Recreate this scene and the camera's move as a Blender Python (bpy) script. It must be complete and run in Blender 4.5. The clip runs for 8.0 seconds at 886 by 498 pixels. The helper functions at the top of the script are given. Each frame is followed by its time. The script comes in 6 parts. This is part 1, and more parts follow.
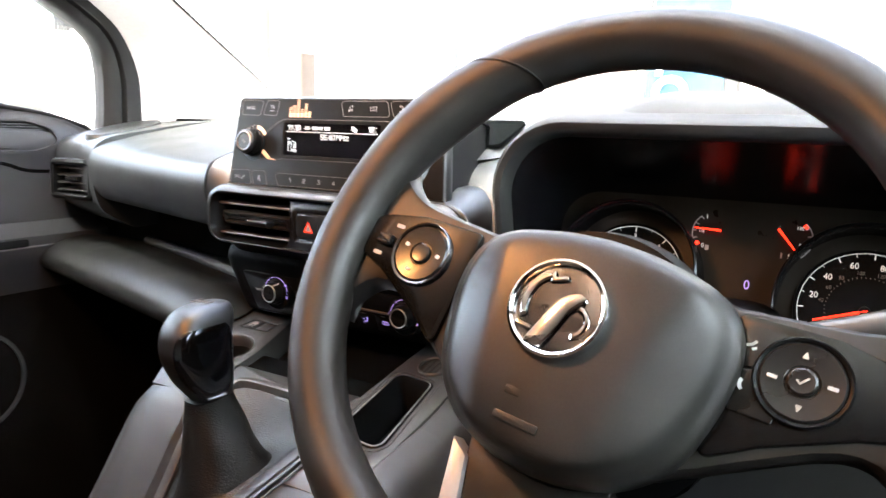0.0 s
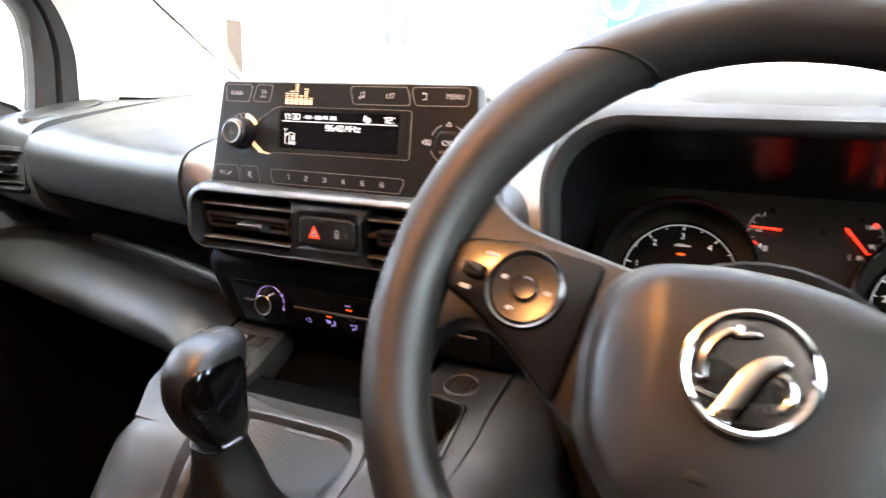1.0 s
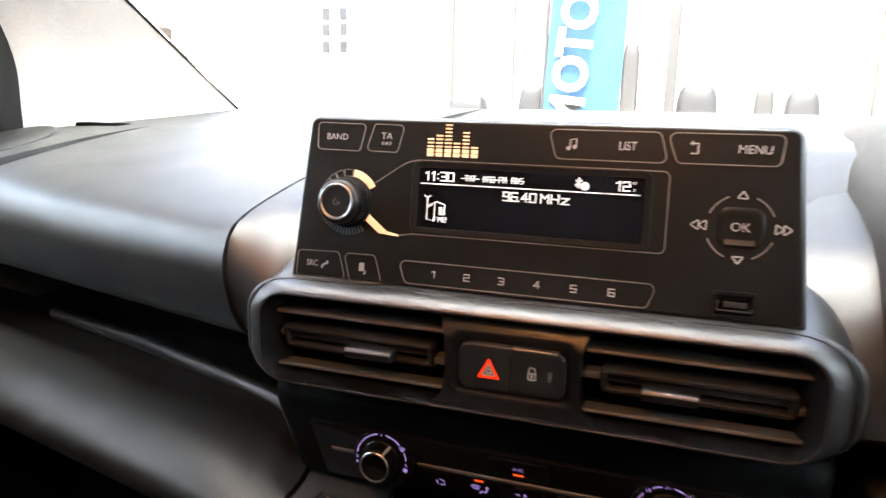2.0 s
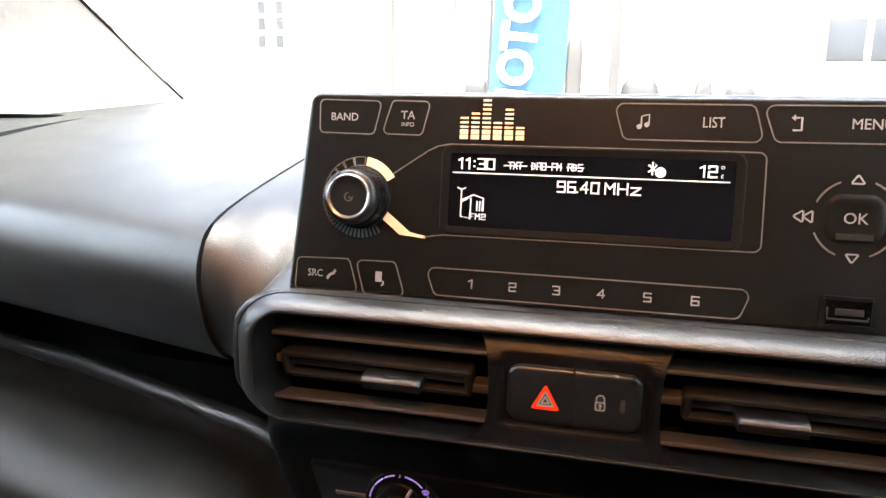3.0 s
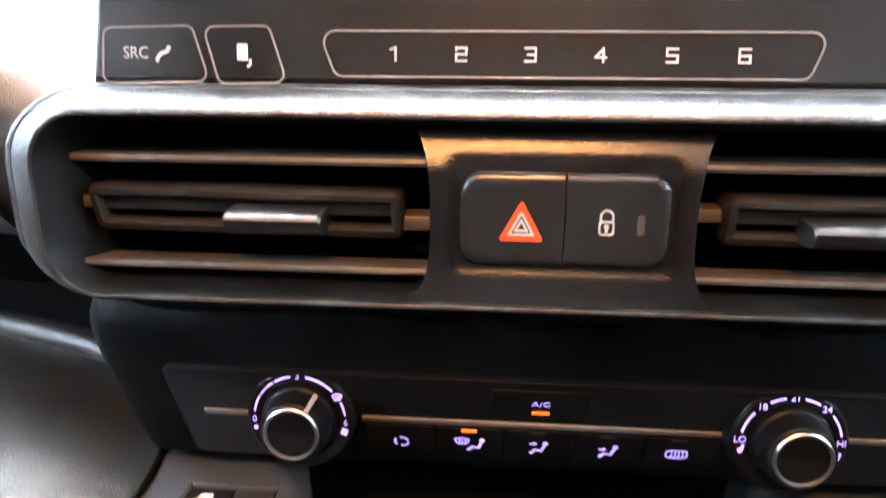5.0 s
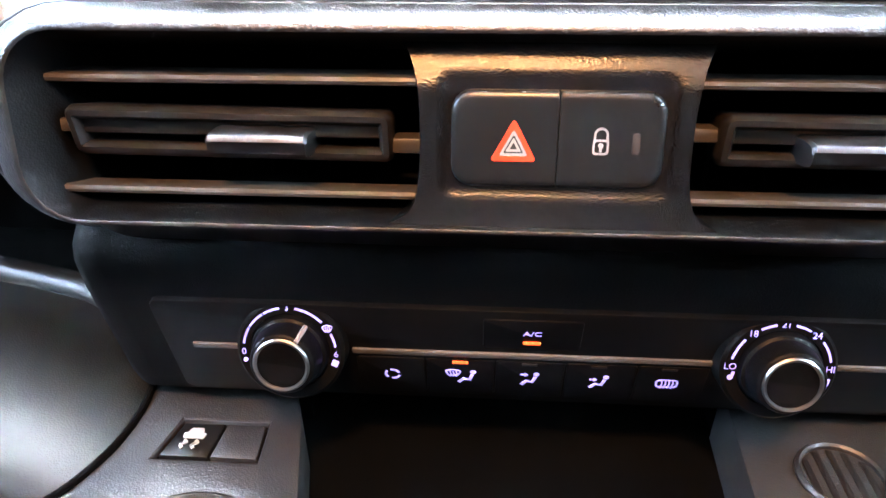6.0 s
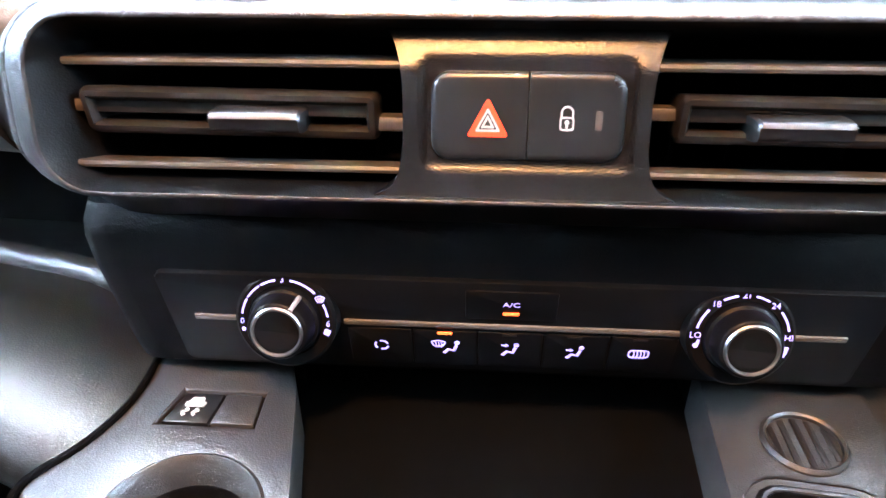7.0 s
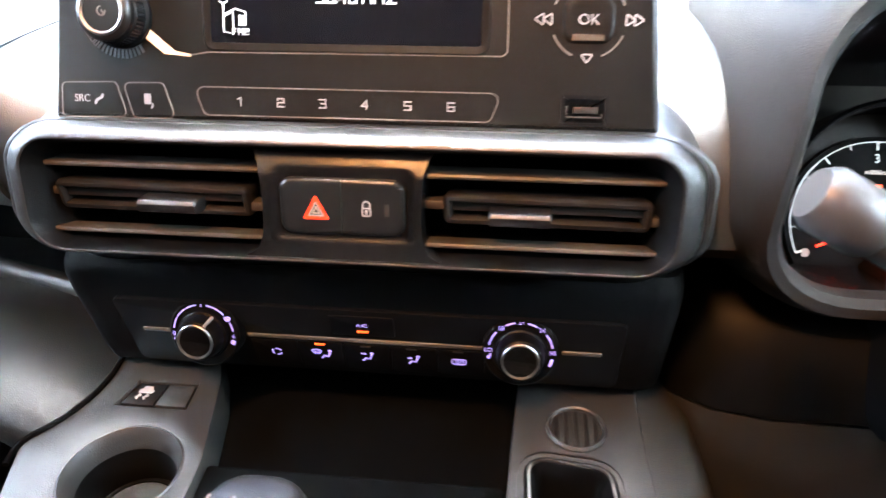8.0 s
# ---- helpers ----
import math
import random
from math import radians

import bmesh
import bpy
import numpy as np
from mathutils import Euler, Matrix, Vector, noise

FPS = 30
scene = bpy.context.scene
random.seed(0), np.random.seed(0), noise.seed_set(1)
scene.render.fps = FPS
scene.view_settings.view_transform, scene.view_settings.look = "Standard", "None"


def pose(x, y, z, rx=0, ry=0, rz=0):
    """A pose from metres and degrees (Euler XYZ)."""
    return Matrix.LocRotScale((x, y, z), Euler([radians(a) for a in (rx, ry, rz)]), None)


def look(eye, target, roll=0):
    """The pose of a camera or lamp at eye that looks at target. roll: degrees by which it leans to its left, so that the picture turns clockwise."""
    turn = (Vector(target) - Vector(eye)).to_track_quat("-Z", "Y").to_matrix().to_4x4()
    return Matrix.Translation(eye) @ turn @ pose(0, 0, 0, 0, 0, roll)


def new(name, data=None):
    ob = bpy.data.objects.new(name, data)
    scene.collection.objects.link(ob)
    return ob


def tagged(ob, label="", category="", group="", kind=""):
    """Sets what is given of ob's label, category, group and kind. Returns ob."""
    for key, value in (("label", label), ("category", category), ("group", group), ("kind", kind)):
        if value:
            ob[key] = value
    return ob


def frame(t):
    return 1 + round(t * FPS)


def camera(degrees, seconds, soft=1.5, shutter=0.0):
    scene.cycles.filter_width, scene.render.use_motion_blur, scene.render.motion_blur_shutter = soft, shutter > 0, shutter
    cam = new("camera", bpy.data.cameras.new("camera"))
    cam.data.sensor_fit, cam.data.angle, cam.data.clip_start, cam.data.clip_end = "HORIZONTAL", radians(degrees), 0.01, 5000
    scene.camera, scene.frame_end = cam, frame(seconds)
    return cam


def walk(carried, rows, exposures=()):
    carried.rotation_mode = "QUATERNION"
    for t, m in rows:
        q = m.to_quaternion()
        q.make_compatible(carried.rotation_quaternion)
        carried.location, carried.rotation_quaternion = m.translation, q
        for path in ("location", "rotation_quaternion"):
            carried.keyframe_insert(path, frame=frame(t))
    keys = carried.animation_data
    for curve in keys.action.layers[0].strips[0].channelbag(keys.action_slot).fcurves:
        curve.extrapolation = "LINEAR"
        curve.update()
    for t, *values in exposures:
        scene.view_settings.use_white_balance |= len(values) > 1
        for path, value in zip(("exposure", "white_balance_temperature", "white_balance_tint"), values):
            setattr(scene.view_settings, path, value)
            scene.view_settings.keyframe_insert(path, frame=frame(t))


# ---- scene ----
cam = camera(65.40, 8.0, soft=1.4, shutter=0.3)
PATH = [
    (0, (0.4459, -0.5048, 0.0984), (-0.0488, 0.3477, -0.0707), 1.72),
    (0.2, (0.4289, -0.4860, 0.0855), (-0.0367, 0.3827, -0.0833), 1.77),
    (0.4, (0.4213, -0.4784, 0.0840), (-0.0287, 0.3946, -0.1041), 1.65),
    (0.5, (0.4172, -0.4806, 0.0884), (-0.0237, 0.3921, -0.1212), 1.62),
    (0.6, (0.4129, -0.4782, 0.0919), (-0.0261, 0.3953, -0.1184), 1.62),
    (0.7, (0.4030, -0.4860, 0.1030), (-0.0260, 0.3997, -0.1158), 1.50),
    (1, (0.3358, -0.4751, 0.1130), (-0.0672, 0.4159, -0.0961), 1.51),
    (1.2, (0.2800, -0.4597, 0.1161), (-0.1106, 0.4363, -0.0950), 1.35),
    (1.5, (0.1968, -0.4013, 0.1263), (-0.1815, 0.4997, -0.0860), 1.25),
    (1.8, (0.1236, -0.3441, 0.1392), (-0.2261, 0.5687, -0.0719), 1.07),
    (2, (0.0847, -0.3235, 0.1306), (-0.2313, 0.6050, -0.0644), 1.29),
    (2.2, (0.0691, -0.3038, 0.1253), (-0.2558, 0.6240, -0.0578), 1.50),
    (3.3, (0.0038, -0.2713, 0.1134), (-0.1872, 0.6879, -0.0950), 0.64),
    (3.5, (-0.0070, -0.2800, 0.1037), (-0.1796, 0.6818, -0.1085), 0.56),
    (4, (-0.0179, -0.2405, 0.0733), (-0.1665, 0.7279, -0.1269), 0.51),
    (4.2, (-0.0242, -0.2083, 0.0576), (-0.1486, 0.7610, -0.1544), 0.31),
    (4.5, (-0.0163, -0.1787, 0.0366), (-0.1137, 0.7957, -0.1660), 0.70),
    (4.8, (-0.0088, -0.1753, 0.0459), (-0.0895, 0.7953, -0.1809), 0.38),
    (5, (-0.0060, -0.1786, 0.0456), (-0.0847, 0.7797, -0.2293), 0.34),
    (5.2, (-0.0066, -0.1757, 0.0448), (-0.0735, 0.7676, -0.2803), 0.31),
    (6.3, (-0.0058, -0.1805, 0.0288), (-0.0676, 0.7598, -0.3057), 0.34),
    (6.5, (-0.0039, -0.1830, 0.0252), (-0.0680, 0.7595, -0.3030), 0.43),
    (7, (0.0015, -0.1972, 0.0304), (-0.0643, 0.7467, -0.2933), 0.45),
    (7.4, (0.0106, -0.2344, 0.0550), (-0.0605, 0.7084, -0.2707), 0.48),
    (7.5, (0.0203, -0.2421, 0.0612), (-0.0571, 0.6994, -0.2667), 0.76),
    (7.8, (0.0587, -0.2665, 0.0742), (-0.0270, 0.6760, -0.2487), 0.72),
    (8, (0.0854, -0.2809, 0.0848), (-0.0116, 0.6582, -0.2448), 0.68),
]
EXPOSE = [(0, 4.72, 6500, 5), (0.6, 5.12, 6500, 5), (1.0, 4.74, 6500, 5), (1.2, 4.36, 6500, 5), (1.5, 4.38, 6500, 5), (2.2, 4.02, 6500, 5), (3.5, 4.53, 6500, 5), (4.3, 5.95, 6400, 5), (4.6, 6.3, 6250, 5), (5.0, 5.7, 5850, 4), (5.6, 5.8, 5550, 4), (6.5, 6.08, 5200, 3), (7.0, 6.34, 5350, 3), (7.5, 5.98, 5550, 3), (8, 5.5, 5950, 4)]
walk(cam, [(t, look(eye, target, roll)) for t, eye, target, roll in PATH], EXPOSE)

# ---- world, sun and lamps ----
world = bpy.data.worlds.new("world")
scene.world = world
world.use_nodes = True
wn = world.node_tree.nodes
sky = wn.new("ShaderNodeTexSky")
sky.sky_type = "NISHITA"
sky.sun_disc = False
sky.sun_elevation = radians(64)
sky.sun_rotation = radians(200)
sky.air_density, sky.dust_density, sky.ozone_density = 0.6, 6.0, 0.3
wn["Background"].inputs["Strength"].default_value = 0.15
world.node_tree.links.new(sky.outputs["Color"], wn["Background"].inputs["Color"])
sun = new("sun", bpy.data.lights.new("sun", "SUN"))
sun.data.energy, sun.data.angle, sun.data.color = 1.4, radians(20), (1.0, 0.96, 0.9)
sun.matrix_world = look((0, 0, 0), (-0.150, 0.412, -0.899))
lamp = new("dome_lamp", bpy.data.lights.new("dome_lamp", "POINT"))
lamp.data.shadow_soft_size = 0.045
lamp.data.energy, lamp.data.color = 0.68, (1.0, 0.39, 0.12)
lamp.matrix_world = pose(-0.02, -0.49, 0.500)

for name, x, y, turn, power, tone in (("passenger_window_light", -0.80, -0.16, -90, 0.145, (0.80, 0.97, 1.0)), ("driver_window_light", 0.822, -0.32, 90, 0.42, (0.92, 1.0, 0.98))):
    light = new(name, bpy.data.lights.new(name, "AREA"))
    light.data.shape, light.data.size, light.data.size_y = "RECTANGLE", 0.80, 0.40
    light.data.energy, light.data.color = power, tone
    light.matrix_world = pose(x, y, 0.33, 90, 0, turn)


# ---- materials ----
def material(name, color, rough=0.5, metal=0.0, grain=0.0, size=900.0, vary=0.08, wear=0.0, coat=0.0, emit=0.0, spec=0.5):
    m = bpy.data.materials.new(name)
    m.use_nodes = True
    nt = m.node_tree
    nodes, links = nt.nodes, nt.links
    b = nodes["Principled BSDF"]
    b.inputs["Roughness"].default_value = rough
    b.inputs["Metallic"].default_value = metal
    b.inputs["Specular IOR Level"].default_value = spec
    b.inputs["Coat Weight"].default_value = coat
    b.inputs["Coat Roughness"].default_value = 0.08
    if emit:
        b.inputs["Base Color"].default_value = (*color, 1)
        b.inputs["Emission Color"].default_value = (*color, 1)
        b.inputs["Emission Strength"].default_value = 0.76 * emit
        return m
    co = nodes.new("ShaderNodeTexCoord")
    big = nodes.new("ShaderNodeTexNoise")
    big.inputs["Scale"].default_value = 14.0
    big.inputs["Detail"].default_value = 6.0
    links.new(co.outputs["Object"], big.inputs["Vector"])
    fine = nodes.new("ShaderNodeTexNoise")
    fine.inputs["Scale"].default_value = size * 0.35
    fine.inputs["Detail"].default_value = 2.0
    links.new(co.outputs["Object"], fine.inputs["Vector"])
    mix = nodes.new("ShaderNodeMath")
    mix.operation = "ADD"
    links.new(big.outputs["Fac"], mix.inputs[0])
    links.new(fine.outputs["Fac"], mix.inputs[1])
    ramp = nodes.new("ShaderNodeMapRange")
    ramp.inputs["From Min"].default_value, ramp.inputs["From Max"].default_value = 0.6, 1.4
    ramp.inputs["To Min"].default_value, ramp.inputs["To Max"].default_value = 1 - vary, 1 + vary
    links.new(mix.outputs[0], ramp.inputs["Value"])
    col = nodes.new("ShaderNodeMix")
    col.data_type, col.blend_type = "RGBA", "MULTIPLY"
    col.inputs[0].default_value = 1.0
    col.inputs[6].default_value = (*color, 1)
    links.new(ramp.outputs["Result"], col.inputs[7])
    links.new(col.outputs[2], b.inputs["Base Color"])
    rr = nodes.new("ShaderNodeMapRange")
    rr.inputs["From Min"].default_value, rr.inputs["From Max"].default_value = 0.3, 0.7
    rr.inputs["To Min"].default_value, rr.inputs["To Max"].default_value = max(0.02, rough * (0.86 - wear)), min(1.0, rough * (1.14 + wear))
    links.new(big.outputs["Fac"], rr.inputs["Value"])
    links.new(rr.outputs["Result"], b.inputs["Roughness"])
    if grain:
        cell = nodes.new("ShaderNodeTexVoronoi")
        cell.inputs["Scale"].default_value = size
        links.new(co.outputs["Object"], cell.inputs["Vector"])
        bump = nodes.new("ShaderNodeBump")
        bump.inputs["Strength"].default_value = grain
        bump.inputs["Distance"].default_value = 0.0004
        links.new(cell.outputs["Distance"], bump.inputs["Height"])
        links.new(bump.outputs["Normal"], b.inputs["Normal"])
    return m


def clear_glass(name, tint, rough=0.0):
    m = bpy.data.materials.new(name)
    m.use_nodes = True
    b = m.node_tree.nodes["Principled BSDF"]
    b.inputs["Base Color"].default_value = (*tint, 1)
    b.inputs["Transmission Weight"].default_value = 1.0
    b.inputs["Roughness"].default_value = rough
    b.inputs["IOR"].default_value = 1.45
    return m


M_DASH = material("grained_dash_plastic", (0.0095, 0.0108, 0.0116), 0.42, grain=0.30, size=1700, vary=0.16, spec=0.72)
M_PAD = material("lower_dash_plastic", (0.0068, 0.0072, 0.0071), 0.42, grain=0.22, size=1300, vary=0.10, spec=0.28)
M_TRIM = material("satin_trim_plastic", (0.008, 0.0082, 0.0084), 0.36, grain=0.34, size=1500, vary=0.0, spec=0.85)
M_CONSOLE = material("console_plastic", (0.023, 0.0242, 0.0252), 0.40, grain=0.26, size=1400, vary=0.10, spec=0.6)
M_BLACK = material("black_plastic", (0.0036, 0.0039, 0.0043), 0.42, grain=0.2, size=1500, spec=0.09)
M_GLOSS = material("piano_black", (0.0040, 0.0044, 0.0048), 0.32, vary=0.05, spec=0.08)
# Near-black without sheen: shade of recesses put into the colour; also dark joints.
M_VOID = material("dark_joint_and_shade", (0.0026, 0.0030, 0.0032), 0.9, spec=0.0)
M_CHEEK = material("matt_black_housing", (0.0030, 0.0033, 0.0036), 0.62, grain=0.25, size=1500, spec=0.07)
# Slats lighter than black plastic: lamp light on them put into the colour.
M_SLAT = material("lit_slat_plastic", (0.040, 0.036, 0.032), 0.38, grain=0.10, size=1800, spec=0.6)
M_RADIO = material("radio_face_plastic", (0.0066, 0.0058, 0.0050), 0.38, grain=0.03, size=2500, vary=0.10, spec=0.095)
M_KEYLIP = material("glossy_key_lip", (0.006, 0.006, 0.006), 0.20, vary=0.0, spec=0.5)
M_BUTTON = material("soft_black_button", (0.007, 0.007, 0.007), 0.3, vary=0.06, spec=0.5)
M_CHROME = material("chrome", (0.82, 0.82, 0.84), 0.09, 1.0, vary=0.04)
M_SATIN = material("satin_chrome", (0.72, 0.72, 0.73), 0.32, 1.0, vary=0.05)
M_BADGE = material("dark_chrome", (0.56, 0.555, 0.55), 0.10, 1.0, vary=0.10)
M_DIALRING = material("dim_satin_ring", (0.36, 0.355, 0.355), 0.34, 1.0, vary=0.08)
M_DIAL = material("matt_dial_face", (0.0015, 0.0015, 0.0016), 0.55, vary=0.05, spec=0.06)
M_GREYLINE = material("grey_print", (0.13, 0.112, 0.102), 0.5)
M_DIMPRINT = material("dim_grey_print", (0.07, 0.072, 0.078), 0.5)
M_PRINT = material("lit_white_print", (0.27, 0.245, 0.245), 0.5, emit=0.0105)
M_GAUGEPRINT = material("bright_dial_print", (0.75, 0.74, 0.73), 0.5, emit=0.030)
M_LILAC = material("lilac_backlight", (0.42, 0.33, 0.95), 0.5, emit=0.027)
M_ORANGE_LED = material("orange_led", (1.0, 0.1, 0.015), 0.4, emit=0.065)
M_AMBER = material("amber_light_guide", (0.92, 0.55, 0.34), 0.4, emit=0.0120)
M_SCREEN = material("lcd_black", (0.003, 0.003, 0.004), 0.14, vary=0.02, spec=0.15)
M_LCD = material("lcd_white_text", (0.72, 0.77, 0.82), 0.4, emit=0.0135)
M_RED = material("hazard_red", (0.90, 0.032, 0.006), 0.4, emit=0.030, spec=0.2)
M_RIM = material("steering_rim_polyurethane", (0.0115, 0.0102, 0.0092), 0.44, grain=0.10, size=2400, vary=0.20, wear=0.15, spec=0.46)
M_BAG = material("airbag_cover_plastic", (0.0120, 0.0116, 0.0112), 0.44, grain=0.15, size=2000, vary=0.30, wear=0.35, spec=0.42)
M_LEATHER = material("gaiter_leatherette", (0.005, 0.0049, 0.0048), 0.48, grain=0.6, size=700, vary=0.12, spec=0.35)
M_NEEDLE = material("red_needle", (1.0, 0.022, 0.008), 0.4, emit=0.22)
M_KNOB = material("knob_plastic", (0.0080, 0.0080, 0.0079), 0.34, grain=0.25, size=1800, spec=0.6)
M_KNOBGLOSS = material("knob_gloss_black", (0.0025, 0.0025, 0.0026), 0.10, vary=0.05, spec=0.6)
# Brown tint: the warm lamp's reflection painted into the gauge backing.
M_GAUGE = material("gauge_face_lamp_tint", (0.0115, 0.0082, 0.0060), 0.3, vary=0.05, spec=0.25)
M_SKINNED = material("pillar_cloth", (0.47, 0.465, 0.455), 0.9, grain=0.3, size=700)
M_HEAD = material("headliner_cloth", (0.55, 0.54, 0.51), 0.95, grain=0.3, size=700)
# Carpet colour, also used to paint shade on the lower door card.
M_CARPETSHADE = material("carpet_and_painted_shade", (0.0045, 0.0044, 0.0043), 0.95, grain=0.8, size=500, spec=0.0)
M_RUBBER = material("rubber_seal", (0.0045, 0.0045, 0.0047), 0.55, spec=0.25)
M_DOOR = material("door_card_plastic", (0.020, 0.0204, 0.0225), 0.42, grain=0.3, size=1400, spec=0.6)
M_HOOD = material("matt_hood_plastic", (0.018, 0.0182, 0.0186), 0.60, grain=0.40, size=1300, vary=0.20, spec=0.34)
# Darker copy of the slat plastic, painting vent frames and side slats unlit.
M_SLATDARK = material("dark_vent_plastic", (0.011, 0.0104, 0.0098), 0.36, spec=0.5)
M_PLATE = material("grained_switch_plate", (0.0035, 0.0035, 0.0036), 0.24, grain=0.20, size=1600, vary=0.08, spec=0.62)
M_TAB = material("satin_tab_metal", (0.085, 0.085, 0.088), 0.46, 1.0, vary=0.06)
M_STALK = material("grey_stalk_plastic", (0.045, 0.045, 0.046), 0.38, vary=0.05)
M_STRIP = material("grey_strip_plastic", (0.10, 0.10, 0.105), 0.34)
M_GLASS = clear_glass("window_glass", (0.97, 0.99, 0.985))
M_GREEN = material("green_led", (0.05, 0.9, 0.2), 0.4, emit=0.09)


# ---- building helpers ----
def part(name, bm, mat, parent=None, label="", sharp=38, smooth=True):
    me = bm if isinstance(bm, bpy.types.Mesh) else bpy.data.meshes.new(name)
    if me is not bm:
        bmesh.ops.recalc_face_normals(bm, faces=bm.faces[:])
        bm.to_mesh(me)
        bm.free()
    if smooth:
        me.shade_smooth()
        me.set_sharp_from_angle(angle=radians(sharp))
    me.materials.clear()
    me.materials.append(mat)
    ob = new(name, me)
    if parent is not None:
        ob.parent = parent
    return tagged(ob, label)


def thing(name, label, category, m=None, group="", kind=""):
    ob = new(name)
    ob.empty_display_size = 0.02
    if m is not None:
        ob.matrix_basis = m
    return tagged(ob, label, category, group, kind)


def facing(x, y, z, tilt, turn=0.0, spin=0.0):
    """A panel's pose: local x to the right, y up along the face, z out towards the cabin; tilt: degrees leaned back."""
    return Matrix.Translation((x, y, z)) @ Matrix.Rotation(radians(turn), 4, "Z") @ Matrix.Rotation(radians(90 - tilt), 4, "X") @ Matrix.Rotation(radians(spin), 4, "Z")


def rpoly(pts, r, n=4):
    """A polygon with rounded corners; r: one radius or one for each corner."""
    out = []
    k = len(pts)
    rs = r if isinstance(r, (list, tuple)) else [r] * k
    for i in range(k):
        p, a, b = Vector(pts[i]), Vector(pts[i - 1]), Vector(pts[(i + 1) % k])
        da, db = (a - p), (b - p)
        la, lb = da.length, db.length
        da.normalize(), db.normalize()
        ang = da.angle(db)
        cut = min(rs[i] / math.tan(ang / 2), la * 0.49, lb * 0.49)
        rr = cut * math.tan(ang / 2)
        c = p + (da + db).normalized() * (rr / math.sin(ang / 2))
        s, e = p + da * cut - c, p + db * cut - c
        a0, a1 = math.atan2(s.y, s.x), math.atan2(e.y, e.x)
        d = (a1 - a0 + math.pi) % (2 * math.pi) - math.pi
        for j in range(n + 1):
            a2 = a0 + d * j / n
            out.append(Vector((c.x + rr * math.cos(a2), c.y + rr * math.sin(a2))))
    return out


def rrect(u, v, w, h, r, n=4):
    return rpoly([(u - w / 2, v - h / 2), (u + w / 2, v - h / 2), (u + w / 2, v + h / 2), (u - w / 2, v + h / 2)], r, n)


def disc(u, v, r, n=40, a0=0.0):
    return [Vector((u + r * math.cos(a0 + 2 * math.pi * i / n), v + r * math.sin(a0 + 2 * math.pi * i / n))) for i in range(n)]


def grown(pts, d):
    """The outline moved outwards by d (counter-clockwise outline)."""
    out, k = [], len(pts)
    for i in range(k):
        a, p, b = pts[i - 1], pts[i], pts[(i + 1) % k]
        t = (b - a)
        if t.length < 1e-9:
            t = Vector((1, 0))
        t.normalize()
        out.append(p + Vector((t.y, -t.x)) * d)
    return out


def rings(loops, cap0=True, cap1=True, close=True, bm=None):
    """Skin a row of 3D loops with the same count of points."""
    bm = bm or bmesh.new()
    made = [[bm.verts.new(p) for p in loop] for loop in loops]
    n = len(made[0])
    for a, b in zip(made, made[1:]):
        for i in range(n if close else n - 1):
            j = (i + 1) % n
            bm.faces.new((a[i], a[j], b[j], b[i]))
    if cap0:
        bm.faces.new(made[0][::-1])
    if cap1:
        bm.faces.new(made[-1])
    return bm


def flat(pts, w):
    return [Vector((p[0], p[1], w)) for p in pts]


def slab(pts, w0, w1, edge=0.0, bm=None):
    """A plate from w0 to w1 with a rounded front edge."""
    loops = [flat(pts, w0)]
    if edge:
        loops += [flat(pts, w1 - edge), flat(grown(pts, -edge * 0.3), w1 - edge * 0.3), flat(grown(pts, -edge), w1)]
    else:
        loops += [flat(pts, w1)]
    return rings(loops, bm=bm)


def band(outer, inner, w0, w1, bm=None):
    """A frame between two outlines with the same count of points."""
    bm = rings([flat(outer, w0), flat(outer, w1), flat(inner, w1), flat(inner, w0), flat(outer, w0)], False, False, bm=bm)
    bmesh.ops.remove_doubles(bm, verts=bm.verts[:], dist=1e-7)
    return bm


def stroke(pts, width, w0, w1, closed=True, bm=None):
    """A raised line along a row of points."""
    pts = [Vector(p) for p in pts]
    if closed:
        return band(grown(pts, width / 2), grown(pts, -width / 2), w0, w1, bm)
    k = len(pts)
    side = []
    for i in range(k):
        t = pts[min(i + 1, k - 1)] - pts[max(i - 1, 0)]
        t.normalize()
        side.append(Vector((t.y, -t.x)) * width / 2)
    outline = [p + s for p, s in zip(pts, side)] + [p - s for p, s in zip(pts[::-1], side[::-1])]
    return slab(outline, w0, w1, bm=bm)


def arc(u, v, r, a0, a1, n=16):
    return [Vector((u + r * math.cos(radians(a0 + (a1 - a0) * i / n)), v + r * math.sin(radians(a0 + (a1 - a0) * i / n)))) for i in range(n + 1)]


def lathe(profile, n=40, u=0.0, v=0.0, bm=None, ribs=0, rib=0.0, rows=()):
    """A turned body about local z; ribs: shallow flutes on the profile rows named."""
    loops = []
    for k, (r, w) in enumerate(profile):
        loop = []
        for i in range(n):
            a = 2 * math.pi * i / n
            q = r - (rib if (k in rows and i % 2) else 0.0)
            loop.append(Vector((u + q * math.cos(a), v + q * math.sin(a), w)))
        loops.append(loop)
    return rings(loops, bm=bm)


